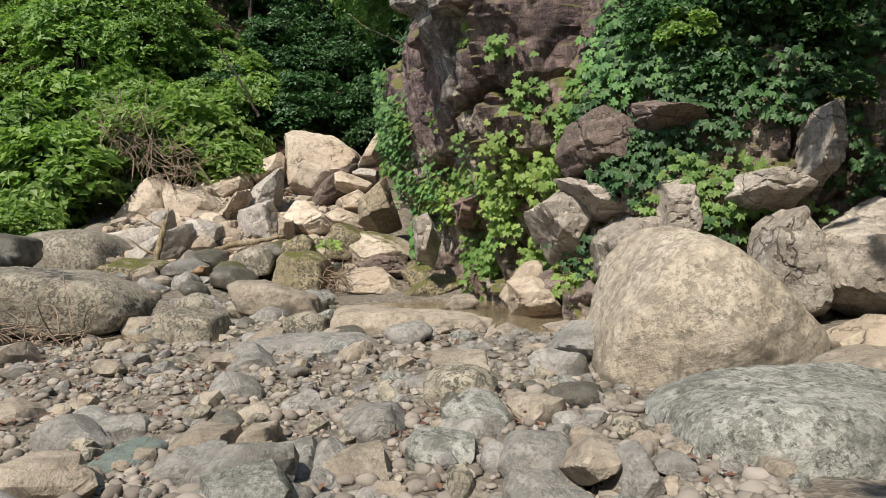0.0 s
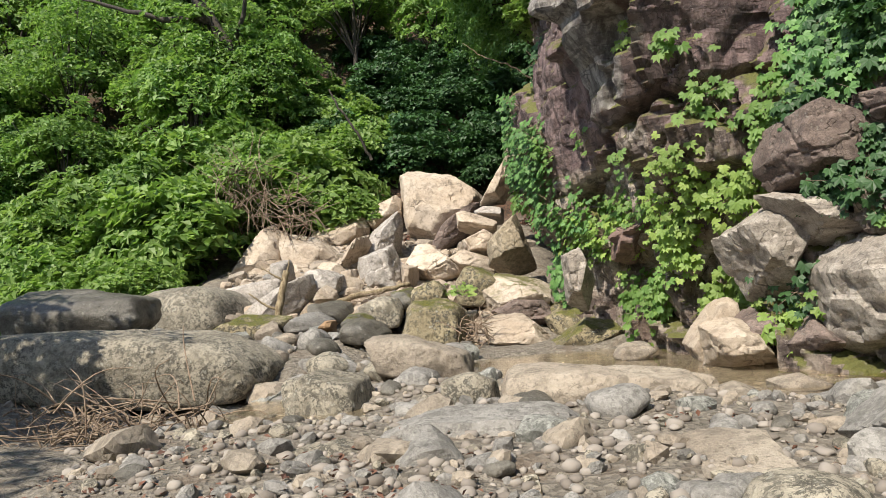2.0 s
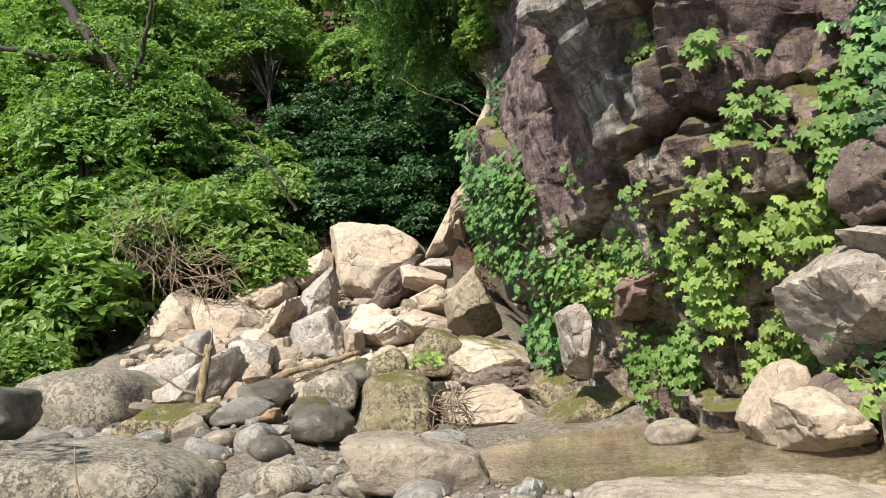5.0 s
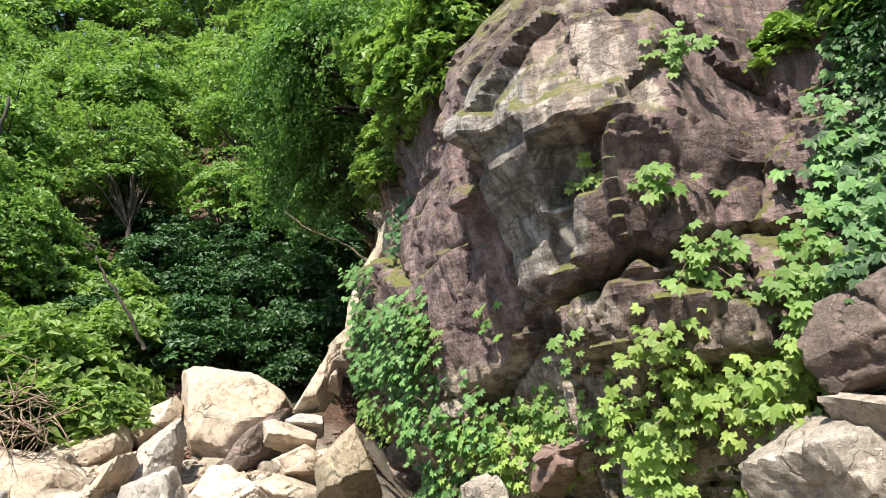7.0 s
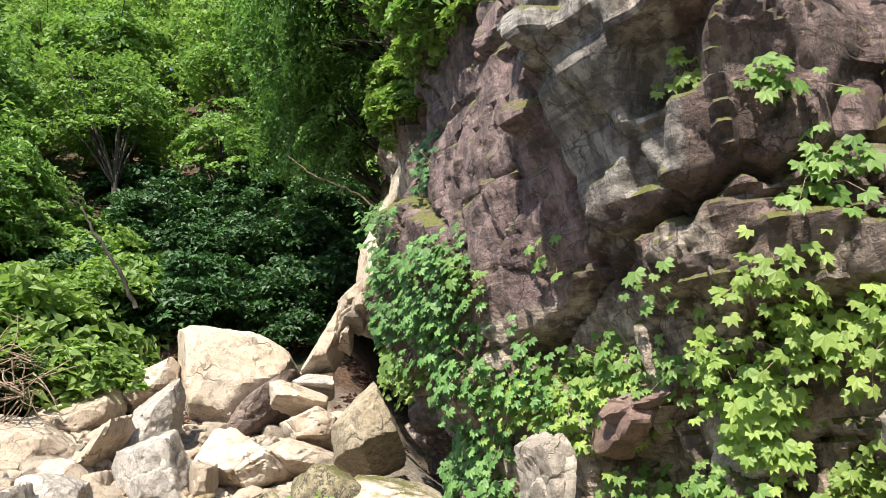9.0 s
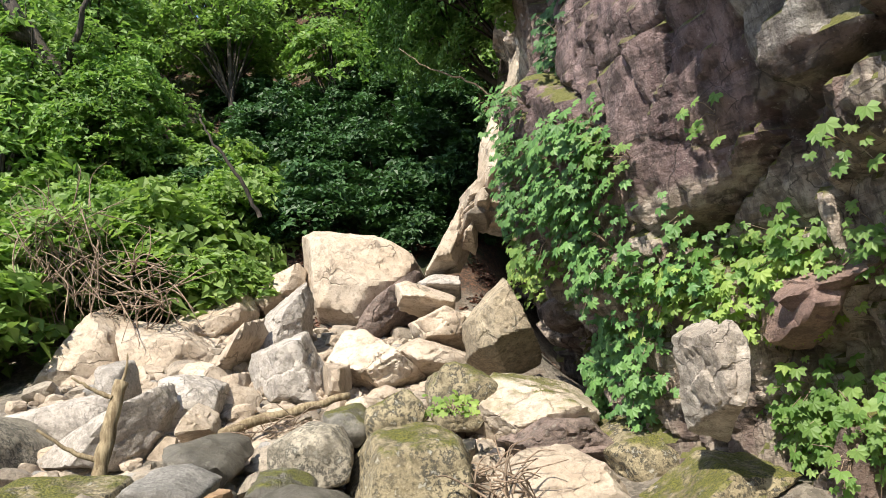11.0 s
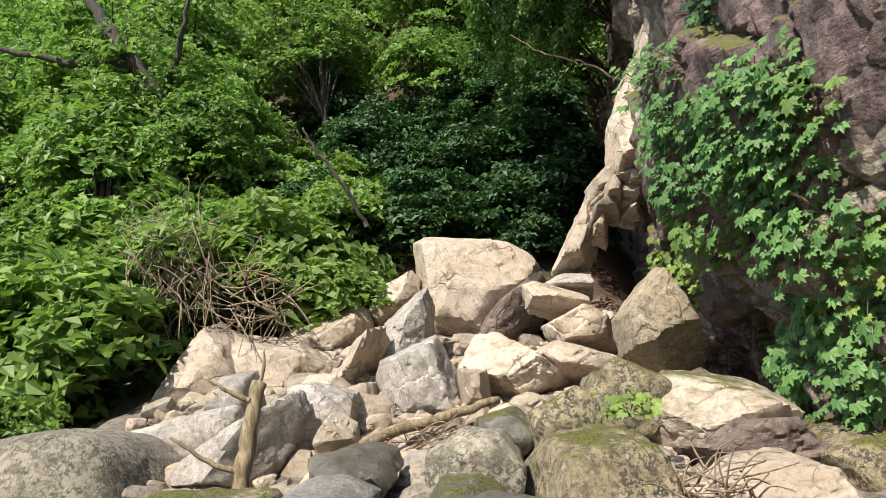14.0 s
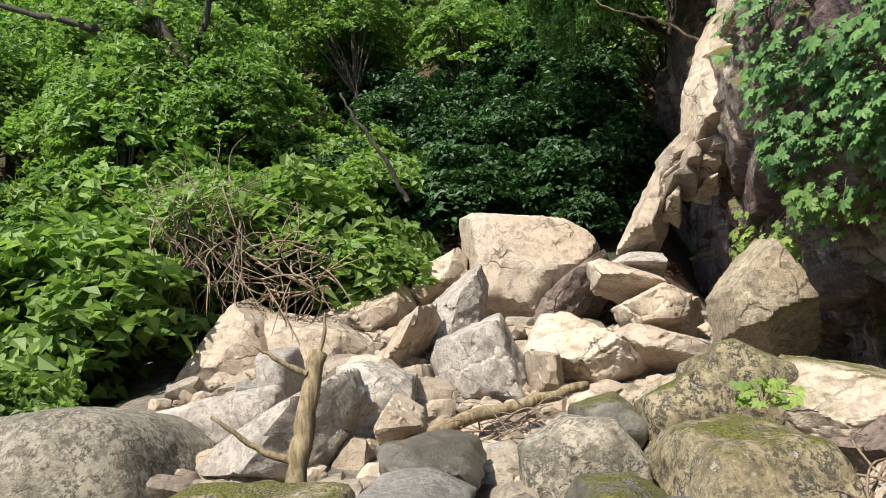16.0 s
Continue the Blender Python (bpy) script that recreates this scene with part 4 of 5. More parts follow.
rock("angular_boulder", (0.76, 4.04, 0.20), 0.4, [(-0.15, -0.02), (-0.03, -0.13), (0.12, -0.06), (0.15, 0.09), (0.03, 0.13)], "tan", 18, "tan angular stone in gravel")
rock("angular_boulder", (0.97, 3.94, 0.14), 0.4, [(-0.15, -0.1), (0.12, -0.17), (0.15, 0.01), (0.07, 0.17), (-0.05, 0.13)], "grey", 18, "pale grey stone leaning by the dark boulder")
rock("cliff_block", (2.22, 13.72, 1.50), 1.2, [(-0.56, 0.35), (-0.18, -0.42), (0.33, -0.68), (0.56, -0.20), (0.48, 0.47), (0.06, 0.68)], "pale", 24, "pale leaning slab block at the cliff base")
rock("cliff_block", (3.25, 12.55, 0.95), 1.6, [(-0.68, 0.31), (-0.63, -0.20), (-0.43, -0.72), (-0.17, -0.83), (0.45, -0.69), (0.68, 0.12), (0.63, 0.83), (-0.22, 0.63)], "pale", 20, "large pale pinkish buttress block by the pool")
rock("cliff_block", (2.95, 13.05, 2.95), 1.2, [(-0.75, -0.09), (-0.54, -0.45), (0.64, -0.57), (0.75, -0.24), (0.42, 0.25), (-0.14, 0.57), (-0.59, 0.38)], "brown", 24, "brown block wedged in cliff vegetation")
rock("cliff_block", (0.72, 16.75, 2.25), 0.9, [(-0.39, -0.15), (-0.15, -0.29), (0.39, -0.11), (0.33, 0.29)], "pink", 30, "pinkish wedge block on the cliff")
rock("cliff_block", (0.62, 17.15, 1.95), 1.0, [(-0.28, -0.24), (0.12, -0.32), (0.28, -0.06), (0.22, 0.32), (-0.24, 0.31)], "pink", 20, "reddish squared block on the cliff")
rock("cliff_block", (1.60, 15.96, 1.69), 0.9, [(-0.4, -0.45), (0.15, -0.56), (0.4, -0.08), (0.09, 0.56), (-0.31, 0.42)], "pale", 18, "cream split block on the cliff")
rock("cliff_block", (-0.40, 17.25, 1.35), 0.9, [(-0.29, 0.43), (-0.23, -0.43), (0.13, -0.56), (0.29, 0.04), (0.06, 0.56)], "pale", 20, "pale pillar stone at the cliff foot")
rock("cliff_block", (3.85, 12.10, 3.30), 1.3, [(-0.60, 0.17), (-0.56, -0.04), (-0.33, -0.23), (0.60, -0.21), (0.40, 0.11), (-0.24, 0.23)], "brown", 20, "grey overhung block in cliff vegetation")
rock("cliff_block", (2.72, 13.05, 1.95), 0.9, [(-0.59, 0.36), (-0.03, -0.26), (0.59, -0.37), (0.53, -0.12), (-0.22, 0.37)], "pale", 22, "pale strip of rock above the leaning slab")
rock("cliff_block", (2.02, 13.85, 0.36), 0.9, [(-0.34, 0.11), (-0.28, -0.23), (0.00, -0.31), (0.34, -0.17), (0.05, 0.31)], "brown", 22, "grey stone at the waterline")
rock("cliff_block", (2.62, 12.95, 0.30), 0.9, [(-0.38, -0.05), (-0.23, -0.22), (0.29, -0.26), (0.38, -0.07), (-0.05, 0.26)], "brown", 22, "brown stone at the waterline")
rock("cliff_block", (5.75, 11.25, 2.70), 0.7, [(-0.24, -0.5), (0.1, -0.62), (0.28, -0.1), (0.22, 0.6), (-0.12, 0.45)], "pale", 24, "white leaning block among shaded cliff plants")
rock("cliff_block", (5.00, 11.15, 2.05), 0.8, [(-0.5, -0.1), (-0.2, -0.28), (0.45, -0.22), (0.52, 0.08), (0.1, 0.26), (-0.35, 0.2)], "pale", 22, "broken grey rubble ledge on the cliff")
rock("cliff_block", (4.95, 10.75, 1.35), 0.9, [(-0.5, -0.8), (-0.1, -1.3), (0.55, -1.2), (0.42, -0.2), (0.1, 0.32), (-0.3, 0.05)], "pale", 24, "grey fractured block low on the cliff")
rock("cliff_block", (6.25, 10.8, 1.40), 1.0, [(-0.75, -0.9), (0.1, -1.3), (0.8, -1.2), (0.85, -0.1), (0.3, 0.4), (-0.2, 0.12), (-0.6, -0.1)], "pale", 22, "broad cream block low on the cliff")
rock("cliff_block", (3.70, 11.75, 1.75), 0.8, [(-0.3, -0.5), (0.2, -0.55), (0.38, 0.1), (0.3, 0.5), (-0.2, 0.4)], "pale", 26, "pale smooth slab leaning on the cliff")
rock("cliff_block", (-0.62, 22.85, 2.43), 1.0, [(-0.4, 0.19), (-0.37, -0.21), (-0.08, -0.34), (0.27, -0.27), (0.4, 0.07), (-0.08, 0.34)], "brown", 16, "brown rounded block under hanging plants")
rock("chute_block", (-0.62, 25.35, 6.76), 1.0, [(-0.93, -1.16), (-0.3, -1.14), (0.62, 0.17), (0.93, 1.0), (-0.09, 1.16), (-0.85, -0.37)], "fresh", 26, "tall fresh pale rock scar on the cliff edge", [(-0.3, -0.92, 0.22, 0.32), (0.55, -0.8, 0.0, 0.55)])
rock("chute_block", (-1.59, 25.95, 5.56), 1.0, [(-0.45, -0.47), (0.06, -0.43), (0.45, 0.06), (0.21, 0.47), (-0.38, -0.05)], "fresh", 26, "pale fractured blocks on the cliff edge")
rock("chute_block", (-2.32, 26.25, 4.70), 1.0, [(-0.61, -0.76), (0.05, -0.79), (0.61, 0.43), (0.41, 0.79)], "fresh", 26, "pale leaning slab on the cliff edge", [(-0.25, -0.93, 0.25, 0.35), (0.6, -0.78, 0.0, 0.4)])
scar = random.Random(23)
for k in range(22):
    q = k / 21
    x, y, z = -2.05 + 1.0 * q + scar.uniform(-0.1, 0.75), 25.9 - 0.9 * q + scar.uniform(-0.1, 0.3), 4.75 + 1.25 * q + scar.uniform(-0.25, 0.25)
    w, h = scar.uniform(0.16, 0.36), scar.uniform(0.12, 0.3)
    rock("scar_block", (x, y, z), 0.7, [(-w, -h * scar.uniform(0.3, 1)), (w * scar.uniform(0.2, 0.9), -h), (w, h * scar.uniform(0, 0.6)), (w * scar.uniform(-0.2, 0.7), h), (-w * 0.8, h * scar.uniform(0.2, 0.7))],
         ("fresh", "fresh", "pale", "tan")[k % 4], 34, "pale fractured block in the rock scar of the cliff edge")
rock("chute_block", (0.05, 24.75, 8.55), 1.0, [(-0.85, -1.1), (0.55, -1.0), (0.95, 0.9), (0.2, 1.2), (-0.5, 1.0)], "fresh", 34, "smooth pale slab of the rock scar high on the cliff", [(-0.35, -0.9, 0.2, 0.35), (0.5, -0.85, 0.1, 0.55)])
rock("weathered_boulder", (-6.04, 12.91, -0.38), 0.9, [(-0.27, -0.26), (0.27, -0.23), (0.25, 0.08), (-0.08, 0.26), (-0.26, 0.09)], "grey", 14, "pale stone tucked under the long boulder")
# two supports added under the long boulder, dark in colour for its shade
rock("weathered_boulder", (-9.05, 13.62, -0.58), 1.2, [(-0.54, -0.47), (0.5, -0.51), (0.54, 0.36), (0.08, 0.51), (-0.5, 0.4)], "dark", 12, "added stone propping the long boulder, coloured dark for shade")
rock("weathered_boulder", (-6.97, 13.55, -0.69), 1.0, [(-0.48, -0.43), (0.42, -0.54), (0.48, 0.39), (-0.06, 0.54), (-0.43, 0.42)], "dark", 12, "added prop stone under the long boulder, shadow put into its colour")
rock("weathered_boulder", (-5.87, 11.18, -0.64), 0.5, [(-0.3, 0.08), (-0.28, -0.19), (0.3, -0.07), (0.24, 0.18), (-0.11, 0.19)], "grey", 12, "small pale stone in front of the long boulder")
rock("weathered_boulder", (-4.27, 12.48, -0.27), 0.8, [(-0.57, 0.47), (-0.54, -0.43), (0.19, -0.53), (0.57, -0.03), (0.55, 0.27), (-0.21, 0.53)], "lichen", 14, "pale weathered boulder with broken corner")
rock("mossy_boulder", (-7.42, 17.42, 0.62), 1.2, [(-0.82, 0.12), (-0.06, -0.38), (0.79, -0.2), (0.82, 0.26), (-0.26, 0.38)], "mossy", 14, "greenish mossy boulder by the upright stick")
# stands for the huge boulder's lower face, soil stain and shade as brown
rock("angular_boulder", (-4.09, 27.12, 3.08), 1.2, [(-1.07, -0.89), (-0.45, -0.96), (0.43, -0.29), (1.07, 0.47), (0.98, 0.96), (-0.34, 0.21)], "brown", 30, "dark brown block added as the huge boulder's soil-stained, shaded underside",
     [(0.2, -0.9, -0.3, 0.5), (-0.4, -0.85, 0.1, 0.55)])
# stands for the moss-topped block's own underside, with shade in its brown
rock("angular_boulder", (-1.62, 20.15, 0.50), 1.3, [(-0.75, 0.12), (-0.5, -0.35), (0.5, -0.45), (0.82, -0.05), (0.5, 0.3), (-0.3, 0.36)], "brown", 36, "dark brown block added as the moss-topped one's weathered, shaded underside")
rock("angular_boulder", (-3.16, 23.65, 1.83), 1.0, [(-0.77, 0.19), (-0.23, -0.25), (0.62, -0.43), (0.77, 0.04), (-0.16, 0.43)], "fresh", 36, "cream fractured rubble slab")
rock("angular_boulder", (-2.80, 24.52, 2.50), 0.9, [(-0.6, 0.13), (-0.49, -0.35), (0.44, -0.39), (0.6, 0.01), (0.01, 0.39)], "fresh", 36, "small cream block on the rockfall")
rock("angular_boulder", (-6.61, 23.18, 1.62), 0.8, [(-0.3, 0.29), (-0.3, -0.34), (0.3, -0.25), (0.15, 0.34)], "fresh", 36, "cream broken block at the rockfall foot")
rock("flat_slab", (-2.41, 24.92, 2.48), 0.9, [(-0.4, -0.09), (-0.1, -0.28), (0.4, -0.06), (0.28, 0.28), (-0.37, 0.24)], "fresh", 40, "flat cream slab beside the pointed wedge")

# ---- loose stones ----
def loose_mesh(name, kind, seed, angular, level=3):
    r = random.Random(seed)
    w, h = 1.0, r.uniform(0.55, 0.8)
    count = 7 if angular else 9
    prof = [(0.5 * w * math.cos(a) * r.uniform(0.85, 1), 0.5 * h * math.sin(a) * r.uniform(0.85, 1)) for a in np.linspace(0, 2 * math.pi, count, endpoint=False)]
    return rock_mesh(name, r.uniform(0.6, 0.9), prof, kind, 24 if angular else 8, seed, level)


ROUND = [loose_mesh("river_stone", k, 200 + i, i % 3 != 0) for i, k in enumerate(("grey", "tan", "grey", "lichen", "tan", "grey", "dark", "speckle", "tan", "grey"))]
SHARP = [loose_mesh("rubble_block", k, 300 + i, True) for i, k in enumerate(("fresh", "fresh", "fresh", "tan", "fresh", "grey", "fresh"))]
rng = random.Random(4)


def strew(name, meshes, count, zone, sizes, label, category, group, lift=0.08):
    for k in range(count):
        x, y = zone()
        s = sizes[0] * (sizes[1] / sizes[0]) ** (rng.random() ** 1.6)
        ob = new(name, rng.choice(meshes))
        ob.location = (x, y, float(ground_height(x, y)) + s * lift)
        ob.rotation_euler = (rng.uniform(-0.35, 0.35), rng.uniform(-0.35, 0.35), rng.uniform(0, 6.3))
        ob.scale = (s, s, s)
        tagged(ob, label, category, group)


def strew_joined(name, kinds, count, zone, sizes, label, seed, angular=True):
    """Stones past counting, joined by kind of stone."""
    for kind in kinds:
        v, f = SPHERES[2]
        lump = [v * (1 + 0.16 * fbm(v * 1.7 + m * 9, 2, m)[:, None]) * (0.5, 0.42, 0.32) for m in range(5)]
        if angular:
            lump = []
            for m in range(9):
                cuts = np.random.RandomState(seed * 40 + m).normal(size=(9, 3))
                cuts /= np.linalg.norm(cuts, axis=1)[:, None]
                lump.append(v / np.maximum((v @ cuts.T) / np.random.RandomState(m).uniform(0.55, 0.95, 9), 0.7).max(1)[:, None] * (0.55, 0.45, 0.36))
        pieces = []
        for k in range(count):
            x, y = zone()
            s = sizes[0] * (sizes[1] / sizes[0]) ** (rng.random() ** 1.8)
            turn = np.array(Euler((rng.uniform(-0.5, 0.5), rng.uniform(-0.5, 0.5), rng.uniform(0, 6.3))).to_matrix())
            body = lump[k % len(lump)] * s
            if not angular:
                body = np.clip(body, -s * rng.uniform(0.28, 0.45), s * rng.uniform(0.28, 0.45))
            body = body @ turn.T
            pieces.append((body + np.array((x, y, float(ground_height(x, y)) + 0.06 * s)), f))
        ob = new(name, mesh_of(name, *joined(pieces), STONE[kind], True, 25))
        tagged(ob, label, "stones", kind="stuff")


def near_zone():
    y = rng.uniform(3.2, 13)
    return rng.uniform(-0.62, 0.42) * y + rng.uniform(-0.5, 0.5), y


def bank_zone():
    return rng.uniform(-11.5, -2.8), rng.uniform(12.5, 20.5)


def talus_zone():
    y = rng.uniform(19.5, 27.2)
    return rng.uniform(-10.5, -1.6), y


strew("river_stone", ROUND, 210, near_zone, (0.18, 0.7), "water-worn grey or tan stone in the gravel", "stone", "stones of the river bed")
strew("river_stone", ROUND, 120, bank_zone, (0.35, 0.9), "dusty grey stone among the boulders", "stone", "stones of the river bed")
strew("rubble_block", SHARP, 290, talus_zone, (0.28, 0.85), "pale sharp-edged rockfall fragment", "rubble", "rockfall rubble")
strew_joined("river_stones", ("grey", "tan", "lichen"), 260, near_zone, (0.07, 0.26), "small grey and tan stones of the river bed", 1)
strew_joined("river_cobbles", ("grey", "tan"), 160, near_zone, (0.07, 0.24), "small rounded cobbles of the river bed", 4, False)
strew_joined("bank_stones", ("grey", "dark", "tan"), 150, bank_zone, (0.12, 0.4), "small dusty stones between the boulders", 2)
strew_joined("rubble", ("fresh", "tan", "fresh"), 480, talus_zone, (0.15, 0.5), "small pale fragments of the rockfall", 3)

pebbles = []
for k in range(6000):
    y = 3.0 + 10.5 * rng.random() ** 1.4
    x = rng.uniform(-0.66, 0.48) * y
    s = 0.016 + 0.06 * rng.random() ** 2
    pebbles.append((x, y, s))
px = np.array(pebbles)
small_v, small_f = sphere(2)
ring = np.random.RandomState(3)
squash = ring.uniform(0.55, 1.25, (len(px), 1, 3)) * (1, 1, 0.7)
spin = ring.uniform(0, 6.28, len(px))
body = small_v[None] * squash * px[:, 2][:, None, None] * (1 + 0.17 * ring.uniform(-1, 1, (len(px), len(small_v), 1)))
turned = np.stack([body[..., 0] * np.cos(spin)[:, None] - body[..., 1] * np.sin(spin)[:, None],
                   body[..., 0] * np.sin(spin)[:, None] + body[..., 1] * np.cos(spin)[:, None], body[..., 2]], -1)
turned[..., 0] += px[:, 0][:, None]
turned[..., 1] += px[:, 1][:, None]
turned[..., 2] += (ground_height(px[:, 0], px[:, 1]) + 0.2 * px[:, 2])[:, None]
pf = (small_f[None] + np.arange(len(px))[:, None, None] * len(small_v)).reshape(-1, 3)


def pebble_material():
    n = Nodes("pebbles", 0.85)
    pick = n.geo.outputs["Random Per Island"]
    color = n.mix(pick, (0.13, 0.112, 0.095), (0.34, 0.305, 0.268))
    color = n.mix(n.math("MULTIPLY", n.noise(60, 3), 0.4), color, (0.25, 0.2, 0.16))
    return n.done(color)


gravel = new("gravel", mesh_of("gravel", turned.reshape(-1, 3), pf, pebble_material(), True))
tagged(gravel, "loose pale pebbles and gravel on the river bed", "gravel", kind="stuff")

# ---- foliage ----
def leaf_cloud(centres, normals, sizes, rs, droop=0.25):
    """Folded kite-shaped leaves: four points and two faces each."""
    n = len(centres)
    normals = normals / (np.linalg.norm(normals, axis=1)[:, None] + 1e-9)
    h = rs.normal(size=(n, 3))
    u = np.cross(normals, h)
    u /= np.linalg.norm(u, axis=1)[:, None] + 1e-9
    w = np.cross(normals, u)
    L, W = sizes[:, None], sizes[:, None] * rs.uniform(0.27, 0.38, (n, 1))
    base = centres - u * L * 0.5
    tip = centres + u * L * 0.5 - normals * L * droop
    left, right = centres - u * L * 0.08 + w * W + normals * L * 0.08, centres - u * L * 0.08 - w * W + normals * L * 0.08
    v = np.stack([base, right, tip, left], 1).reshape(-1, 3)
    i = np.arange(n)[:, None] * 4
    f = np.concatenate([i + (0, 1, 2), i + (0, 2, 3)])
    return v, f


def crown_cloud(seed, radius, height, sprays, per, leaf, flat=0.09):
    """Leaf sprays on an uneven shell, each a tilted sheet of leaves."""
    rs = np.random.RandomState(seed)
    th, u = rs.uniform(0, 6.283, sprays), rs.uniform(-0.75, 1, sprays)
    lump = 0.72 + 0.42 * value_noise(np.stack([np.cos(th) * 1.7, np.sin(th) * 1.7, u * 2.2], 1), seed)
    depth = lump * rs.uniform(0.45, 1.05, sprays) ** 0.6
    rr = np.sqrt(1 - u * u)
    out = np.stack([rr * np.cos(th), rr * np.sin(th), u], 1)
    c = out * depth[:, None] * (radius, radius, height)
    spread = rs.uniform(0.16, 0.34, sprays) * radius
    k = np.repeat(np.arange(sprays), per)
    a, q = rs.uniform(0, 6.283, len(k)), np.sqrt(rs.uniform(0, 1, len(k))) * spread[k]
    lean = np.stack([out[:, 0] * 0.7, out[:, 1] * 0.7, 1.15 + 0 * u], 1) + rs.normal(0, 0.22, (sprays, 3))
    lean /= np.linalg.norm(lean, axis=1)[:, None]
    e1 = np.cross(lean, (0.3, 0.5, 0.81))
    e1 /= np.linalg.norm(e1, axis=1)[:, None]
    e2 = np.cross(lean, e1)
    p = c[k] + e1[k] * (np.cos(a) * q)[:, None] + e2[k] * (np.sin(a) * q)[:, None] + lean[k] * (rs.normal(0, flat, len(k)) * spread[k] - 0.35 * q ** 2 / spread[k])[:, None]
    nn = lean[k] + rs.normal(0, 0.38, (len(k), 3))
    return leaf_cloud(p, nn, leaf * rs.uniform(0.65, 1.25, len(k)), rs), c


def tree(name, seed, trunk_h, radius, height, sprays, per, leaf, material, label, thick=0.16):
    """A tree at the origin: a tapered trunk with limbs, and a crown of leaf sprays."""
    rs = random.Random(seed)
    root = new(name)
    (v, f), c = crown_cloud(seed, radius, height, sprays, per, leaf)
    v = v + np.array((0, 0, trunk_h + height * 0.45))
    c = c + np.array((0, 0, trunk_h + height * 0.45))
    top = trunk_h + height * 0.9
    bend = [rs.uniform(-0.25, 0.25) for _ in range(4)]
    path = [(bend[0] * math.sin(2.2 * q) * top * 0.25, bend[1] * math.sin(1.7 * q + 1) * top * 0.2, -0.5 + q * (top + 0.5)) for q in np.linspace(0, 1, 9)]
    pieces = [tube(path, np.linspace(thick, thick * 0.2, 9))]
    for k in range(0, len(c), max(1, len(c) // 14)):
        a = np.array(path[3 + k % 5])
        b = c[k]
        mid = (a + b) / 2 + np.array((0, 0, 0.12 * radius))
        pieces.append(tube([a, mid, b], (thick * 0.35, thick * 0.22, thick * 0.07), 5))
    tv, tf = joined(pieces)
    trunk = new("trunk", mesh_of("trunk", tv, tf, BARK))
    crown = new("crown", mesh_of("crown", v, f, material, False))
    trunk.parent = crown.parent = root
    return tagged(root, label, "tree" if trunk_h > 1 else "shrub")


BROADLEAF = "leafy green broadleaf tree of the hillside, also added unseen for shade"
SHRUB = "dense bright green shrub at the foot of the wooded slope"
trees = [tree("broadleaf_tree", 11 + k, 3.0 + k * 0.5, 2.6 + 0.3 * k, 2.6 + 0.2 * k, 80, 58, 0.24, LEAF_TREE if k != 1 else LEAF_SHRUB, BROADLEAF, 0.17) for k in range(4)]
shrubs = [tree("shrub", 31 + k, 0.4, 1.7 + 0.2 * k, 1.2 + 0.15 * k, 62, 56, 0.30, LEAF_SHRUB if k != 2 else LEAF_TREE, SHRUB, 0.05) for k in range(4)]
fine_shrubs = [tree("shrub", 71 + k, 0.4, 1.6 + 0.2 * k, 1.15 + 0.15 * k, 80, 62, 0.24, LEAF_SHRUB, SHRUB, 0.05) for k in range(4)]
# bushes of the hollow, their shade carried by the dark leaf colour
shade_shrubs = [tree("undergrowth_bush", 51 + k, 0.3, 1.5 + 0.2 * k, 1.0 + 0.15 * k, 55, 50, 0.2, LEAF_SHADED, "undergrowth bush, leaf colour darkened for the deep shade", 0.04) for k in range(3)]
LEAF_EDGE = leaf_material("edge_tree_leaf", (0.21, 0.36, 0.10), (0.085, 0.19, 0.05), 0.4)
edge_trees = [tree("broadleaf_tree", 19 + k, 3.0, 2.6, 2.4, 96, 76, 0.15, LEAF_EDGE, "leafy green tree leaning out from the cliff edge", 0.12) for k in range(2)]
spots = random.Random(9)


def plant(kinds, used, x, y, scale, lift=0.0):
    z = float(ground_height(x, y)) - 0.1 + lift
    k = spots.randrange(len(kinds))
    m = pose(x, y, z, 0, 0, spots.uniform(0, 360)) @ Matrix.Diagonal((scale, scale, scale, 1))
    if k not in used:
        used.add(k)
        kinds[k].matrix_basis = m
        return kinds[k]
    made = copy_thing(kinds[k], m)
    made.matrix_basis = m
    return made


used_t, used_s, used_d, used_f = set(), set(), set(), set()
for row, y in enumerate(np.arange(32, 58.5, 3.4)):
    for x in np.arange(-46, 14 if row > 1 else -9, 3.7 + 0.12 * row):
        xx, yy = x + spots.uniform(-1.3, 1.3), y + spots.uniform(-1.2, 1.2)
        plant(trees, used_t, xx, yy, spots.uniform(0.8, 1.25) * (1 + 0.07 * row), -1.2)
for x in np.arange(-52, -4, 5.5):
    plant(trees, used_t, x, 61 + spots.uniform(-1.5, 1.5), spots.uniform(1.9, 2.3))
for k in range(84):
    x = spots.uniform(-26, -8.2)
    foot = 27.6 - 3.0 * float(step(-x, 9.5, 14.0))
    y = foot + 0.5 + 9.0 * (k / 84) + spots.uniform(0, 1)
    plant(fine_shrubs if k < 24 else shrubs, used_f if k < 24 else used_s, x, y, spots.uniform(0.75, 1.3))
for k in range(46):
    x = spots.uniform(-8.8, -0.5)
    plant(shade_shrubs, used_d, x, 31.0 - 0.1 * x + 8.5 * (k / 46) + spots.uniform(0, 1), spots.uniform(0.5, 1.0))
for k in range(14):
    plant(fine_shrubs, used_f, spots.uniform(-22, -13.5), spots.uniform(21, 25), spots.uniform(0.7, 1.1))
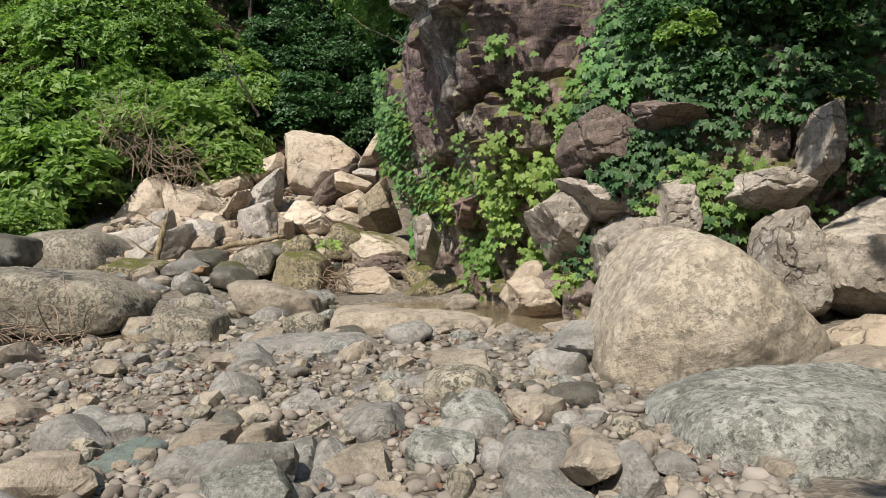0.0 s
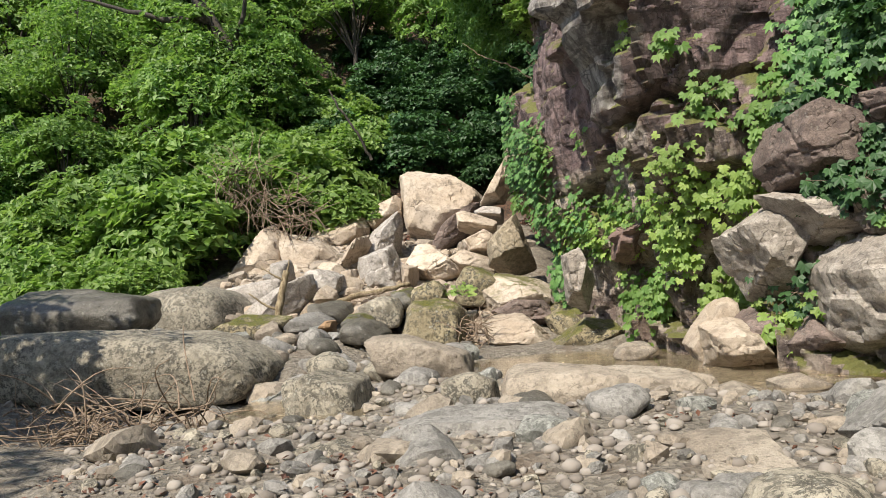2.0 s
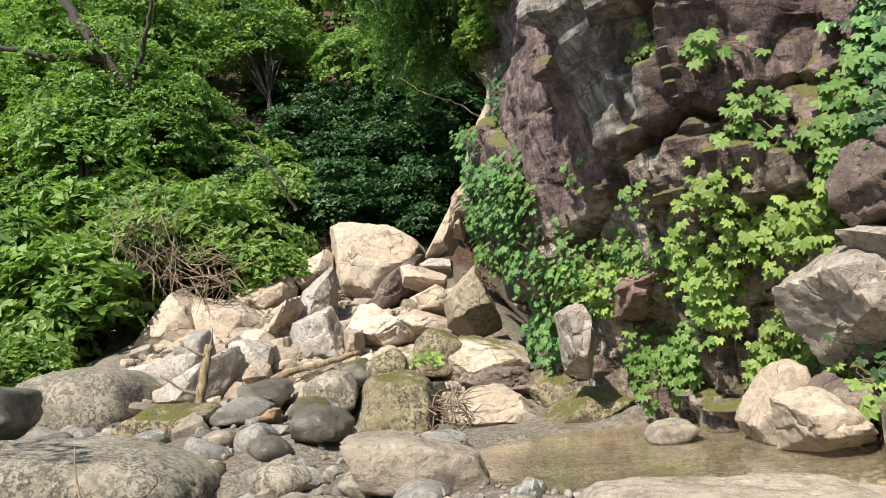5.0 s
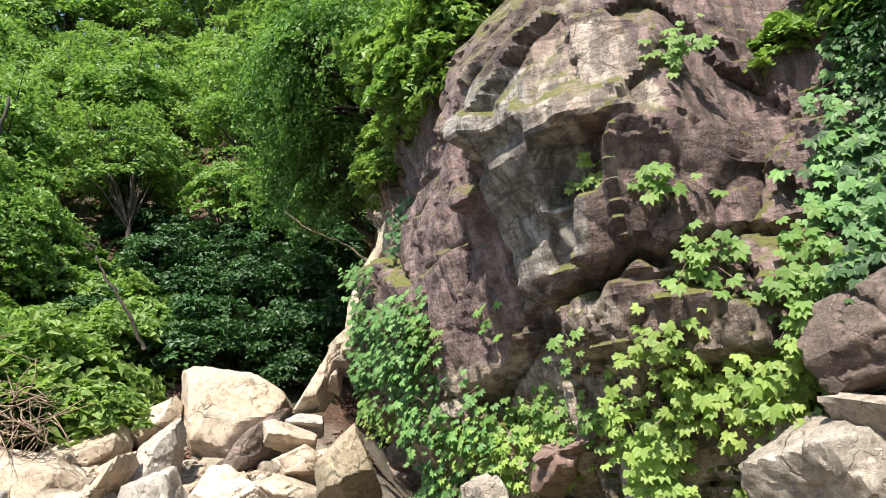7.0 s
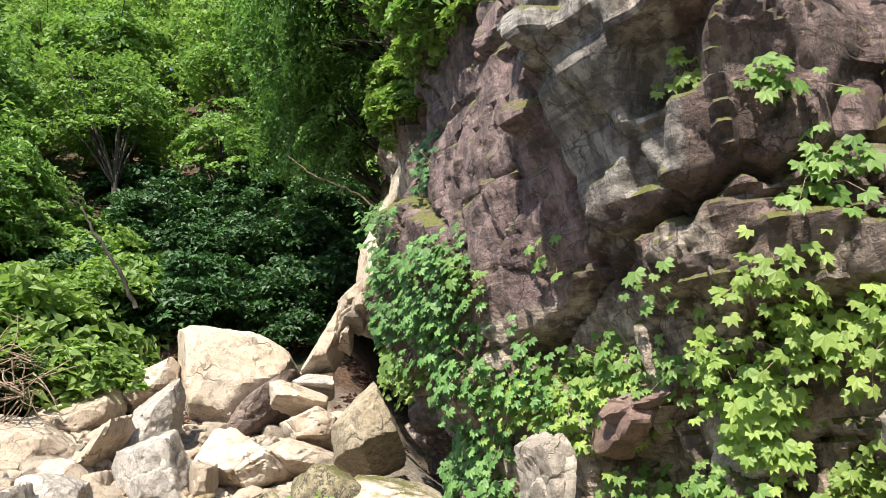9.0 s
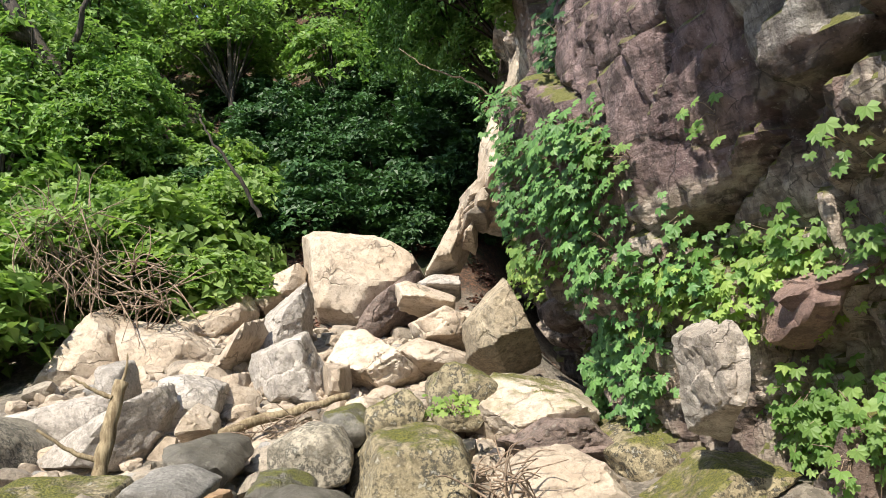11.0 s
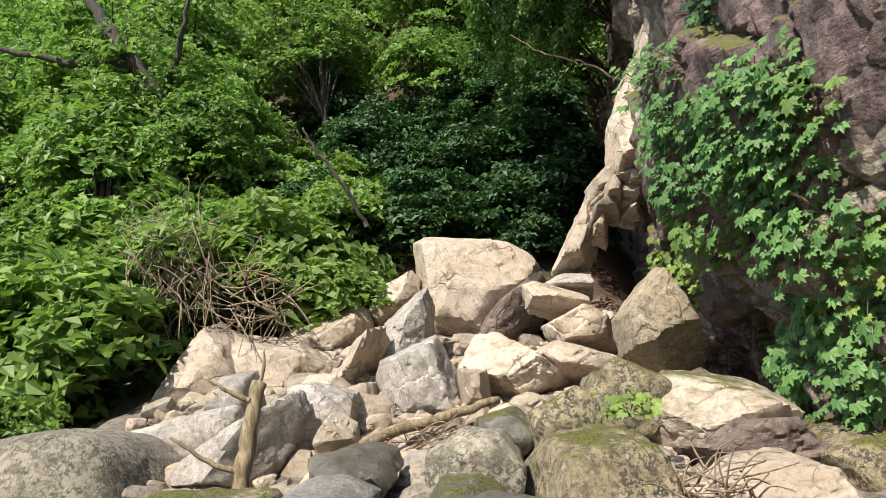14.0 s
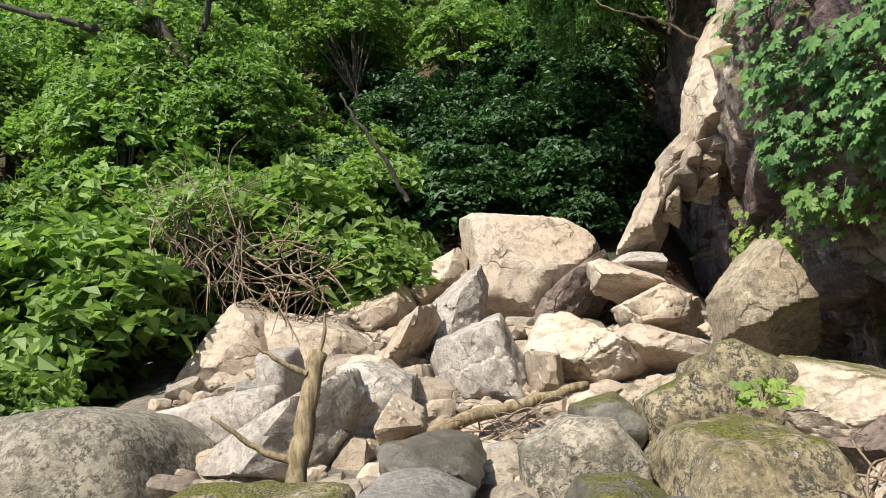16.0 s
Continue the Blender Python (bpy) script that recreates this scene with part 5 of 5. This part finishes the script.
# a tree rooted behind the cliff edge hangs over the hollow
for edge, x, y, z, lean, size in ((edge_trees[0], 0.6, 27.4, 8.4, -38, 1.0), (edge_trees[1], 0.8, 30.0, 9.0, -48, 1.15)):
    edge.matrix_basis = pose(x, y, z, 0, lean, 0) @ pose(0, 0, -0.6, 0, 0, spots.uniform(0, 360)) @ Matrix.Scale(size, 4)
# two further copies, added higher up only to shade the hollow
for k, (x, y, z, lean, size) in enumerate(((0.6, 26.0, 10.5, -48, 1.2), (0.5, 24.6, 10.5, -44, 1.0))):
    m = pose(x, y, z, 0, lean, 0) @ pose(0, 0, -0.6, 0, 0, spots.uniform(0, 360)) @ Matrix.Scale(size, 4)
    copy_thing(edge_trees[k], m).matrix_basis = m
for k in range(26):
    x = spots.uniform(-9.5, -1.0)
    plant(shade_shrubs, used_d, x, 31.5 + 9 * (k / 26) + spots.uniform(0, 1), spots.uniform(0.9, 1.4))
for x in np.arange(-25, -8.4, 1.7):
    foot = 27.6 - 3.0 * float(step(-x, 9.5, 14.0))
    plant(fine_shrubs, used_f, x + spots.uniform(-0.4, 0.4), foot + spots.uniform(0.9, 1.9), spots.uniform(1.25, 1.75))
# unseen trees added round and behind the viewer, shading river bed and right cliff
for x, y, s in ((-13, 2, 1.3), (-16, 9, 1.4), (-10, -6, 1.4), (-3.2, -8.0, 1.25), (0.2, -3.4, 1.15), (8, -7, 1.4), (9, -12, 1.4), (-20, 15, 1.3), (13, 0, 1.4), (-8, -14, 1.4),
                (2, -14, 1.4), (-11.8, 8.4, 0.95), (-22, 4, 1.4), (8.6, 7.0, 1.9), (13.5, 8.0, 1.9), (9.0, 4.5, 1.3)):
    plant(trees, used_t, x, y, s)
# trees added on the cliff top to keep the hollow beside it in shade
for s, z in ((4, 15), (7.5, 14.5), (10.5, 14), (13.5, 13.5), (16.5, 13), (19, 13.5), (21.5, 13), (24, 13.5)):
    at, out = cliff_at(np.array([float(s)]), np.array([float(z)]))
    m = Matrix.Translation(Vector(at[0]) + Vector((-out[0][0], -out[0][1], 0)) * 0.8) @ pose(0, 0, -1.0, 0, 0, spots.uniform(0, 360)) @ Matrix.Scale(spots.uniform(1.1, 1.4), 4)
    made = copy_thing(trees[spots.randrange(4)], m)
    made.matrix_basis = m
    tagged(made, "leafy green tree added on the cliff top for shade")


# ---- bushes on the cliff top and its vegetated ledges ----
def ledge_bush(kinds, used, s, z, scale):
    at, out = cliff_at(np.array([s]), np.array([z]))
    m = Matrix.Translation(Vector(at[0]) + Vector((-out[0][0], -out[0][1], 0)) * 0.25) @ pose(0, 0, -0.3, 0, 0, spots.uniform(0, 360)) @ Matrix.Diagonal((scale, scale, scale, 1))
    k = spots.randrange(len(kinds))
    made = copy_thing(kinds[k], m)
    made.matrix_basis = m
    tagged(made, "leafy bush rooted on a ledge of the cliff")


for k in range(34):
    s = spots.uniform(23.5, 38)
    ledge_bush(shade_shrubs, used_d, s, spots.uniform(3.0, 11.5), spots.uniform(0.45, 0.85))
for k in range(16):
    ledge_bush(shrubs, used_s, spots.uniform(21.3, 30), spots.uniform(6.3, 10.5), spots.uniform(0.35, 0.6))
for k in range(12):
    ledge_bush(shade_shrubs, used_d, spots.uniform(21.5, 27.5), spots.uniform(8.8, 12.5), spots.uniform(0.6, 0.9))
for k in range(16):
    ledge_bush(shrubs if k % 3 else fine_shrubs, used_s, spots.uniform(9.5, 15.8), spots.uniform(8.4, 10.6), spots.uniform(0.45, 0.8))
for k in range(12):
    ledge_bush(shrubs, used_s, spots.uniform(9, 40), spots.uniform(10.0, 13.0), spots.uniform(0.7, 1.1))


m = pose(4.1, 12.3, 4.3, 0, 0, 40) @ Matrix.Scale(0.42, 4)
light_bush = copy_thing(shrubs[0], m)
light_bush.matrix_basis = m
tagged(light_bush, "pale green bush hanging from a cliff ledge")


# ---- plants on the cliff ----
LOBES = [(0.0, 0.0)]
for k, (ang, far) in enumerate(((-128, 0.55), (-84, 0.80), (-42, 0.95), (0, 1.05), (42, 0.95), (84, 0.80), (128, 0.55))):
    if k:
        LOBES.append((0.62 * math.sin(radians(ang - 21)), 0.62 * math.cos(radians(ang - 21))))
    LOBES.append((far * math.sin(radians(ang)), far * math.cos(radians(ang))))
LOBES = np.array(LOBES)


def palmate_leaves(centres, normals, sizes, rs):
    """Lobed leaves, drooping at the tips: a fan of twelve faces each."""
    n = len(centres)
    normals = normals / np.linalg.norm(normals, axis=1)[:, None]
    down = np.array((0, 0, -1.0)) + rs.normal(0, 0.45, (n, 3))
    u = down - normals * (down * normals).sum(1)[:, None]
    u /= np.linalg.norm(u, axis=1)[:, None]
    w = np.cross(normals, u)
    r2 = (LOBES ** 2).sum(1)
    v = centres[:, None] + sizes[:, None, None] * 0.5 * (LOBES[None, :, 0, None] * w[:, None] + LOBES[None, :, 1, None] * u[:, None] - 0.28 * r2[None, :, None] * normals[:, None])
    m = len(LOBES)
    fan = np.array([(0, k, k + 1) for k in range(1, m - 1)])
    return v.reshape(-1, 3), (fan[None] + np.arange(n)[:, None, None] * m).reshape(-1, 3)


# one lobed leaf in several tones: lightened where sunlit, darkened in shade
PLANT_LEAF = {"m": leaf_material("mid_green_leaf", (0.18, 0.34, 0.095), (0.07, 0.17, 0.05), 0.25), "b": LEAF_CLIFF, "d": LEAF_SHADED, "y": leaf_material("sunlit_yellowish_leaf", (0.43, 0.56, 0.15), (0.21, 0.34, 0.08))}
PLANT_LABEL = {"m": "green lobed-leaf plants trailing down the cliff flank", "b": "green lobed-leaf plants growing from cliff cracks", "d": "lobed-leaf plants draping the cliff, leaf colour darkened for shade",
               "y": "yellow-green lobed-leaf plants hanging on the cliff, coloured lighter as sunlit"}
plant_count = [0]


def cliff_plant(s, z, rs_, rz_, count, tone):
    """A patch of plants on the rock face, round s metres along it and z metres up."""
    plant_count[0] += 1
    rs = np.random.RandomState(500 + plant_count[0])
    tufts = max(2, count // 3)
    a, q = rs.uniform(0, 6.283, tufts), np.sqrt(rs.uniform(0, 1, tufts))
    ts, tz = s + np.cos(a) * q * rs_, np.maximum(z + np.sin(a) * q * rz_, 0.1)
    keep = fbm(np.stack([ts * 1.1, tz * 1.1, ts * 0], 1), 2, 21) > -0.5
    ts, tz = ts[keep], tz[keep]
    if len(ts) == 0:
        return
    root_p, out = cliff_at(ts, tz)
    k = np.repeat(np.arange(len(ts)), 12)
    n3 = np.stack([out[k, 0], out[k, 1], np.zeros(len(k))], 1)
    side = np.stack([-out[k, 1], out[k, 0], np.zeros(len(k))], 1)
    c = root_p[k] + n3 * rs.uniform(0.04, 0.34, (len(k), 1)) + side * rs.normal(0, 0.2, (len(k), 1)) + np.array((0, 0, 1)) * rs.normal(0.0, 0.18, (len(k), 1))
    face = n3 * rs.uniform(0.5, 1.0, (len(k), 1)) + np.array((-0.1, -0.55, 0.75)) + rs.normal(0, 0.28, (len(k), 3))
    span = rs.uniform(0.17, 0.34, len(k)) if s > 18 else rs.uniform(0.15, 0.31, len(k))
    v, f = palmate_leaves(c, face, span * rs.uniform(0.75, 1.1, len(ts))[k], rs)
    base = new("cliff_plant")
    leaves = new("foliage", mesh_of("foliage", v, f, PLANT_LEAF[tone], False))
    stalks = [tube([root_p[j] - np.array((*out[j], 0)) * 0.05, (root_p[j] + c[i]) / 2 + (0, 0, 0.06), c[i]], (0.007, 0.006, 0.004), 3) for i, j in enumerate(k) if i % 2 == 0]
    stems = new("stem", mesh_of("stem", *joined(stalks), VINE))
    tagged(leaves, kind="stuff")
    tagged(stems, kind="stuff")
    leaves.parent = stems.parent = base
    tagged(base, PLANT_LABEL[tone], "plant", "plants on the cliff")


cliff_plant(22.7, 5.0, 0.55, 1.3, 90, "m")
cliff_plant(22.9, 6.9, 0.6, 0.8, 48, "m")
cliff_plant(18.2, 3.25, 0.3, 0.3, 24, "b")
cliff_plant(18.9, 2.45, 0.25, 0.2, 12, "y")
cliff_plant(19.6, 1.6, 0.4, 0.4, 28, "y")
cliff_plant(20.9, 6.7, 0.2, 0.35, 10, "b")
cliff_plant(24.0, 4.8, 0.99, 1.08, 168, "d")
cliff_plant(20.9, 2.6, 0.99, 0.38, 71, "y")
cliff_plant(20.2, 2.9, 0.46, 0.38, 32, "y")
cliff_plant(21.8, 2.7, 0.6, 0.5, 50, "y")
cliff_plant(21.9, 3.6, 0.35, 0.5, 30, "b")
cliff_plant(20.4, 4.9, 0.28, 0.15, 6, "b")
cliff_plant(24.2, 10.6, 0.45, 0.80, 56, "b")
cliff_plant(14.2, 4.0, 1.40, 0.90, 79, "m")
cliff_plant(13.1, 3.3, 1.22, 0.37, 35, "b")
cliff_plant(12.6, 5.6, 1.0, 0.9, 60, "m")
cliff_plant(13.6, 6.5, 1.0, 0.7, 40, "d")
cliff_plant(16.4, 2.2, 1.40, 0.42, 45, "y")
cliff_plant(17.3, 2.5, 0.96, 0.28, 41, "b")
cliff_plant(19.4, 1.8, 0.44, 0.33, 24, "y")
cliff_plant(21.0, 4.15, 0.35, 0.18, 9, "b")
cliff_plant(16.3, 4.2, 1.00, 0.26, 20, "b")
cliff_plant(24.8, 4.9, 0.63, 0.54, 48, "b")
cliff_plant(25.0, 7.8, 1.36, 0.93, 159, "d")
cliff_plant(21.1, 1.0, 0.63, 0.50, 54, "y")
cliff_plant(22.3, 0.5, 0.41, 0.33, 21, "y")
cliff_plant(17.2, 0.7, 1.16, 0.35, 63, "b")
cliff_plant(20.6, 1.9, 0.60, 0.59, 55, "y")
cliff_plant(15.2, 2.7, 1.13, 0.79, 35, "m")
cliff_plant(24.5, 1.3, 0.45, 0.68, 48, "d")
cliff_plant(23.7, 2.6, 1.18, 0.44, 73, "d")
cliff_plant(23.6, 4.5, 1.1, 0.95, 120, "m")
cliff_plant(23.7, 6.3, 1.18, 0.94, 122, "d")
cliff_plant(19.6, 5.1, 0.19, 0.20, 5, "y")
cliff_plant(13.6, 1.3, 1.19, 0.68, 50, "m")
cliff_plant(15.3, 2.4, 0.94, 0.25, 18, "m")
cliff_plant(13.3, 4.2, 0.92, 0.64, 32, "m")
cliff_plant(14.6, 3.2, 0.74, 0.70, 16, "m")
cliff_plant(10.8, 3.3, 0.99, 0.39, 30, "y")
cliff_plant(16.0, 4.2, 0.73, 0.24, 22, "b")
cliff_plant(24.8, 1.9, 0.83, 0.59, 76, "b")
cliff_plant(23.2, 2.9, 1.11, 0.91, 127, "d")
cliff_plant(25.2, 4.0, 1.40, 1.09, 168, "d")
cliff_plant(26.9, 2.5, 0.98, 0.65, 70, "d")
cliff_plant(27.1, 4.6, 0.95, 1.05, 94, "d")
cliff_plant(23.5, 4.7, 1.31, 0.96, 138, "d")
cliff_plant(26.1, 1.6, 0.32, 0.19, 9, "b")
cliff_plant(17.3, 0.7, 0.87, 0.44, 60, "b")
cliff_plant(22.1, 1.1, 0.46, 0.29, 16, "d")
cliff_plant(16.5, 2.1, 0.94, 0.40, 53, "y")
cliff_plant(14.2, 4.1, 1.40, 0.92, 121, "m")
cliff_plant(13.9, 1.5, 1.40, 0.76, 99, "m")
cliff_plant(18.0, 1.0, 0.50, 0.37, 26, "b")
cliff_plant(16.2, 2.5, 1.14, 0.27, 39, "b")
cliff_plant(9.5, 3.3, 1.02, 0.42, 53, "y")

# ---- driftwood, vines and litter ----
def limb(name, points, radii, material, parent=None, wobble=0.0, seed=1, sides=9, label=""):
    """A branch through the given points, smoothed, with knots."""
    rs = np.random.RandomState(seed)
    pts = np.asarray(points, float)
    t = np.linspace(0, len(pts) - 1, 6 * (len(pts) - 1) + 1)
    path = np.stack([np.interp(t, np.arange(len(pts)), pts[:, k]) for k in range(3)], 1)
    path[1:-1] = (path[:-2] + path[1:-1] * 2 + path[2:]) / 4
    path[1:-1] += rs.normal(0, wobble, path[1:-1].shape)
    rad = np.interp(t, np.arange(len(pts)), radii) * (1 + rs.normal(0, 0.06, len(t)))
    v, f = tube(path, rad, sides)
    ends = []
    for ring, c in ((0, path[0]), (len(path) - 1, path[-1])):
        v = np.concatenate([v, c[None]])
        for s in range(sides):
            a, b = ring * sides + s, ring * sides + (s + 1) % sides
            ends.append((a, b, len(v) - 1, len(v) - 1))
    quads = [tuple(q) for q in f] + [(a, b, c) for a, b, c, _ in ends]
    me = bpy.data.meshes.new(name)
    me.from_pydata([tuple(p) for p in v], [], quads)
    me.polygons.foreach_set("use_smooth", [True] * len(quads))
    me.materials.append(material)
    ob = new(name, me)
    ob.parent = parent
    if label:
        tagged(ob, label)
    return ob


stick = tagged(new("driftwood_pole"), "peeled yellowish driftwood pole standing between boulders", "driftwood")
limb("pole", [(-7.22, 18.25, 0.35), (-7.14, 18.33, 0.85), (-7.05, 18.45, 1.35), (-6.94, 18.62, 1.92)], (0.09, 0.088, 0.082, 0.072), DRIFT, stick, 0.006, 3, 12)
limb("twig", [(-7.02, 18.5, 1.75), (-7.2, 18.45, 1.85), (-7.42, 18.4, 2.02)], (0.03, 0.022, 0.012), DRIFT, stick, 0.004, 4)
limb("twig", [(-7.12, 18.36, 1.05), (-7.4, 18.3, 1.2), (-7.72, 18.2, 1.48)], (0.035, 0.025, 0.014), DRIFT, stick, 0.005, 5)
limb("twig", [(-6.95, 18.6, 1.85), (-6.88, 18.6, 2.05), (-6.86, 18.62, 2.25)], (0.025, 0.018, 0.008), DRIFT, stick, 0.004, 6)
log = limb("driftwood_log", [(-6.45, 20.1, 1.02), (-5.9, 20.35, 1.2), (-5.2, 20.65, 1.3), (-4.5, 20.95, 1.42)], (0.07, 0.075, 0.07, 0.055), DRIFT, None, 0.008, 7, 12)
tagged(log, "pale bare driftwood log lying across rubble", "driftwood")

tangle = random.Random(12)


def tangle_of(name, count, box, thick, material, label, category, sag, length):
    """Thin bent stems, thrown together."""
    pieces = []
    for k in range(count):
        a = np.array([tangle.uniform(*b) for b in box])
        d = np.array((tangle.uniform(-1, 1), tangle.uniform(-0.5, 0.5), tangle.uniform(-1, 0.5) * sag))
        d = d / np.linalg.norm(d) * tangle.uniform(0.5, 1.0) * length
        side = np.array([tangle.uniform(-0.28, 0.28) for _ in range(3)]) * length
        pts = [a, a + d * 0.3 + side * 0.7, a + d * 0.65 + side, a + d + side * 0.4]
        q = np.linspace(0, 3, 10)
        path = np.stack([np.interp(q, range(4), [p[m] for p in pts]) for m in range(3)], 1)
        path[1:-1] = (path[:-2] + path[1:-1] + path[2:]) / 3
        r = tangle.uniform(0.5, 1.0) * thick
        pieces.append(tube(path, np.linspace(r, r * 0.4, 10), 5))
    ob = new(name, mesh_of(name, *joined(pieces), material))
    return tagged(ob, label, category, kind="stuff")


tangle_of("dry_vines", 130, ((-12.0, -9.9), (25.6, 26.4), (4.2, 5.9)), 0.02, VINE, "tangle of bare dry vines hanging in the shrubs", "vines", 3.0, 1.7)
tangle_of("dry_vines", 60, ((-9.6, -8.4), (25.3, 26.2), (3.5, 4.6)), 0.024, VINE, "tangle of bare dry vines at the slope foot", "vines", 1.0, 1.5)
tangle_of("flood_roots", 70, ((-3.0, -2.4), (17.7, 18.9), (-0.05, 0.55)), 0.018, VINE, "matted flood-washed roots between boulders", "roots", 1.0, 0.7)
tangle_of("flood_roots", 40, ((-5.9, -5.0), (20.0, 20.7), (1.0, 1.2)), 0.013, VINE, "matted flood-washed twigs under a log", "roots", 0.6, 0.6)
tangle_of("dead_twigs", 220, ((-8.2, -5.4), (10.4, 11.6), (-0.42, 0.2)), 0.015, VINE, "heap of dead grey twigs beside the long boulder", "twigs", 0.8, 1.15)

# slender trunks and the leaning tree above the shrubs
leaner = tagged(new("leaning_tree"), "dark leaning tree with a long bare limb", "tree")
limb("trunk", [(-12.4, 34.0, 6.5), (-13.5, 33.6, 10.4), (-14.6, 33.5, 13.3), (-15.8, 33.5, 15.2), (-17, 33.6, 17.5)], (0.34, 0.3, 0.26, 0.22, 0.15), BARK, leaner, 0.04, 21, 12)
limb("limb", [(-15.0, 33.5, 13.8), (-17.4, 32.8, 14.0), (-20.3, 32.2, 15)], (0.16, 0.12, 0.06), BARK, leaner, 0.04, 22)
limb("limb", [(-14.2, 33.5, 12.3), (-13.1, 33.0, 14.1), (-12.6, 32.6, 16)], (0.13, 0.09, 0.05), BARK, leaner, 0.04, 23)
sapling = tagged(new("sapling"), "slender dark sapling stem among the shrubs", "sapling")
limb("trunk", [(-7.2, 29.6, 6.2), (-7.6, 29.2, 7.2), (-8.2, 29.0, 8.2), (-8.5, 29.0, 8.9)], (0.06, 0.05, 0.04, 0.025), BARK, sapling, 0.02, 24)
dead_branch = limb("dead_branch", [(-0.7, 26.0, 7.5), (-1.6, 26, 8.2), (-2.4, 26.1, 8.55), (-3.1, 26, 9.1)], (0.028, 0.023, 0.017, 0.008), VINE, None, 0.012, 25)
tagged(dead_branch, "bare pale dead branch reaching from the cliff", "branch")


# fallen leaves
def litter_material():
    n = Nodes("fallen_leaves", 0.8)
    return n.done(n.mix(n.geo.outputs["Random Per Island"], (0.08, 0.036, 0.024), (0.20, 0.095, 0.06)))


def litter(name, count, box, size, label, seed):
    rs = np.random.RandomState(seed)
    x, y = rs.uniform(*box[0], count), rs.uniform(*box[1], count)
    keep = fbm(np.stack([x, y, x * 0], 1) * 0.9, 3, seed) > -0.05
    x, y = x[keep], y[keep]
    c = np.stack([x, y, ground_height(x, y) + 0.02 + rs.uniform(0, 0.04, len(x))], 1)
    v, f = leaf_cloud(c, np.array((0, 0, 1.0)) + rs.normal(0, 0.35, (len(x), 3)), size * rs.uniform(0.6, 1.2, len(x)), rs, 0.1)
    ob = new(name, mesh_of(name, v, f, LITTER, False))
    tagged(ob, label, "leaves", kind="stuff")


LITTER = litter_material()
litter("fallen_leaves", 1500, ((-5.5, 3), (3.5, 9)), 0.07, "dry reddish leaves among the pebbles", 41)
litter("fallen_leaves", 5000, ((-6.5, 0.5), (27.4, 31.5)), 0.13, "reddish leaf litter on the shaded slope", 42)


# small plants between the boulders
def tuft(name, x, y, z, radius, count, size, material, label, seed):
    rs = np.random.RandomState(seed)
    c = np.array((x, y, z)) + rs.normal(0, 1, (count, 3)) * (radius, radius * 0.7, radius * 0.5)
    v, f = palmate_leaves(c, np.array((0, -0.5, 0.8)) + rs.normal(0, 0.35, (count, 3)), size * rs.uniform(0.6, 1.2, count), rs)
    base = new(name)
    leaves = new("foliage", mesh_of("foliage", v, f, material, False))
    stems = new("stem", mesh_of("stem", *joined([tube([(x, y, z - radius), (np.array((x, y, z)) + p) / 2, p], (0.008, 0.006, 0.004), 3) for p in c[::2]]), VINE))
    tagged(leaves, kind="stuff")
    tagged(stems, kind="stuff")
    leaves.parent = stems.parent = base
    tagged(base, label, "plant")


tuft("small_plant", -3.05, 19.75, 1.22, 0.17, 40, 0.2, PLANT_LEAF["y"], "small bright green plant between mossy boulders", 61)
tuft("small_plant", -13.2, 22.6, 0.9, 0.5, 90, 0.25, LEAF_SHRUB, "low green plant hanging over the boulders", 62)
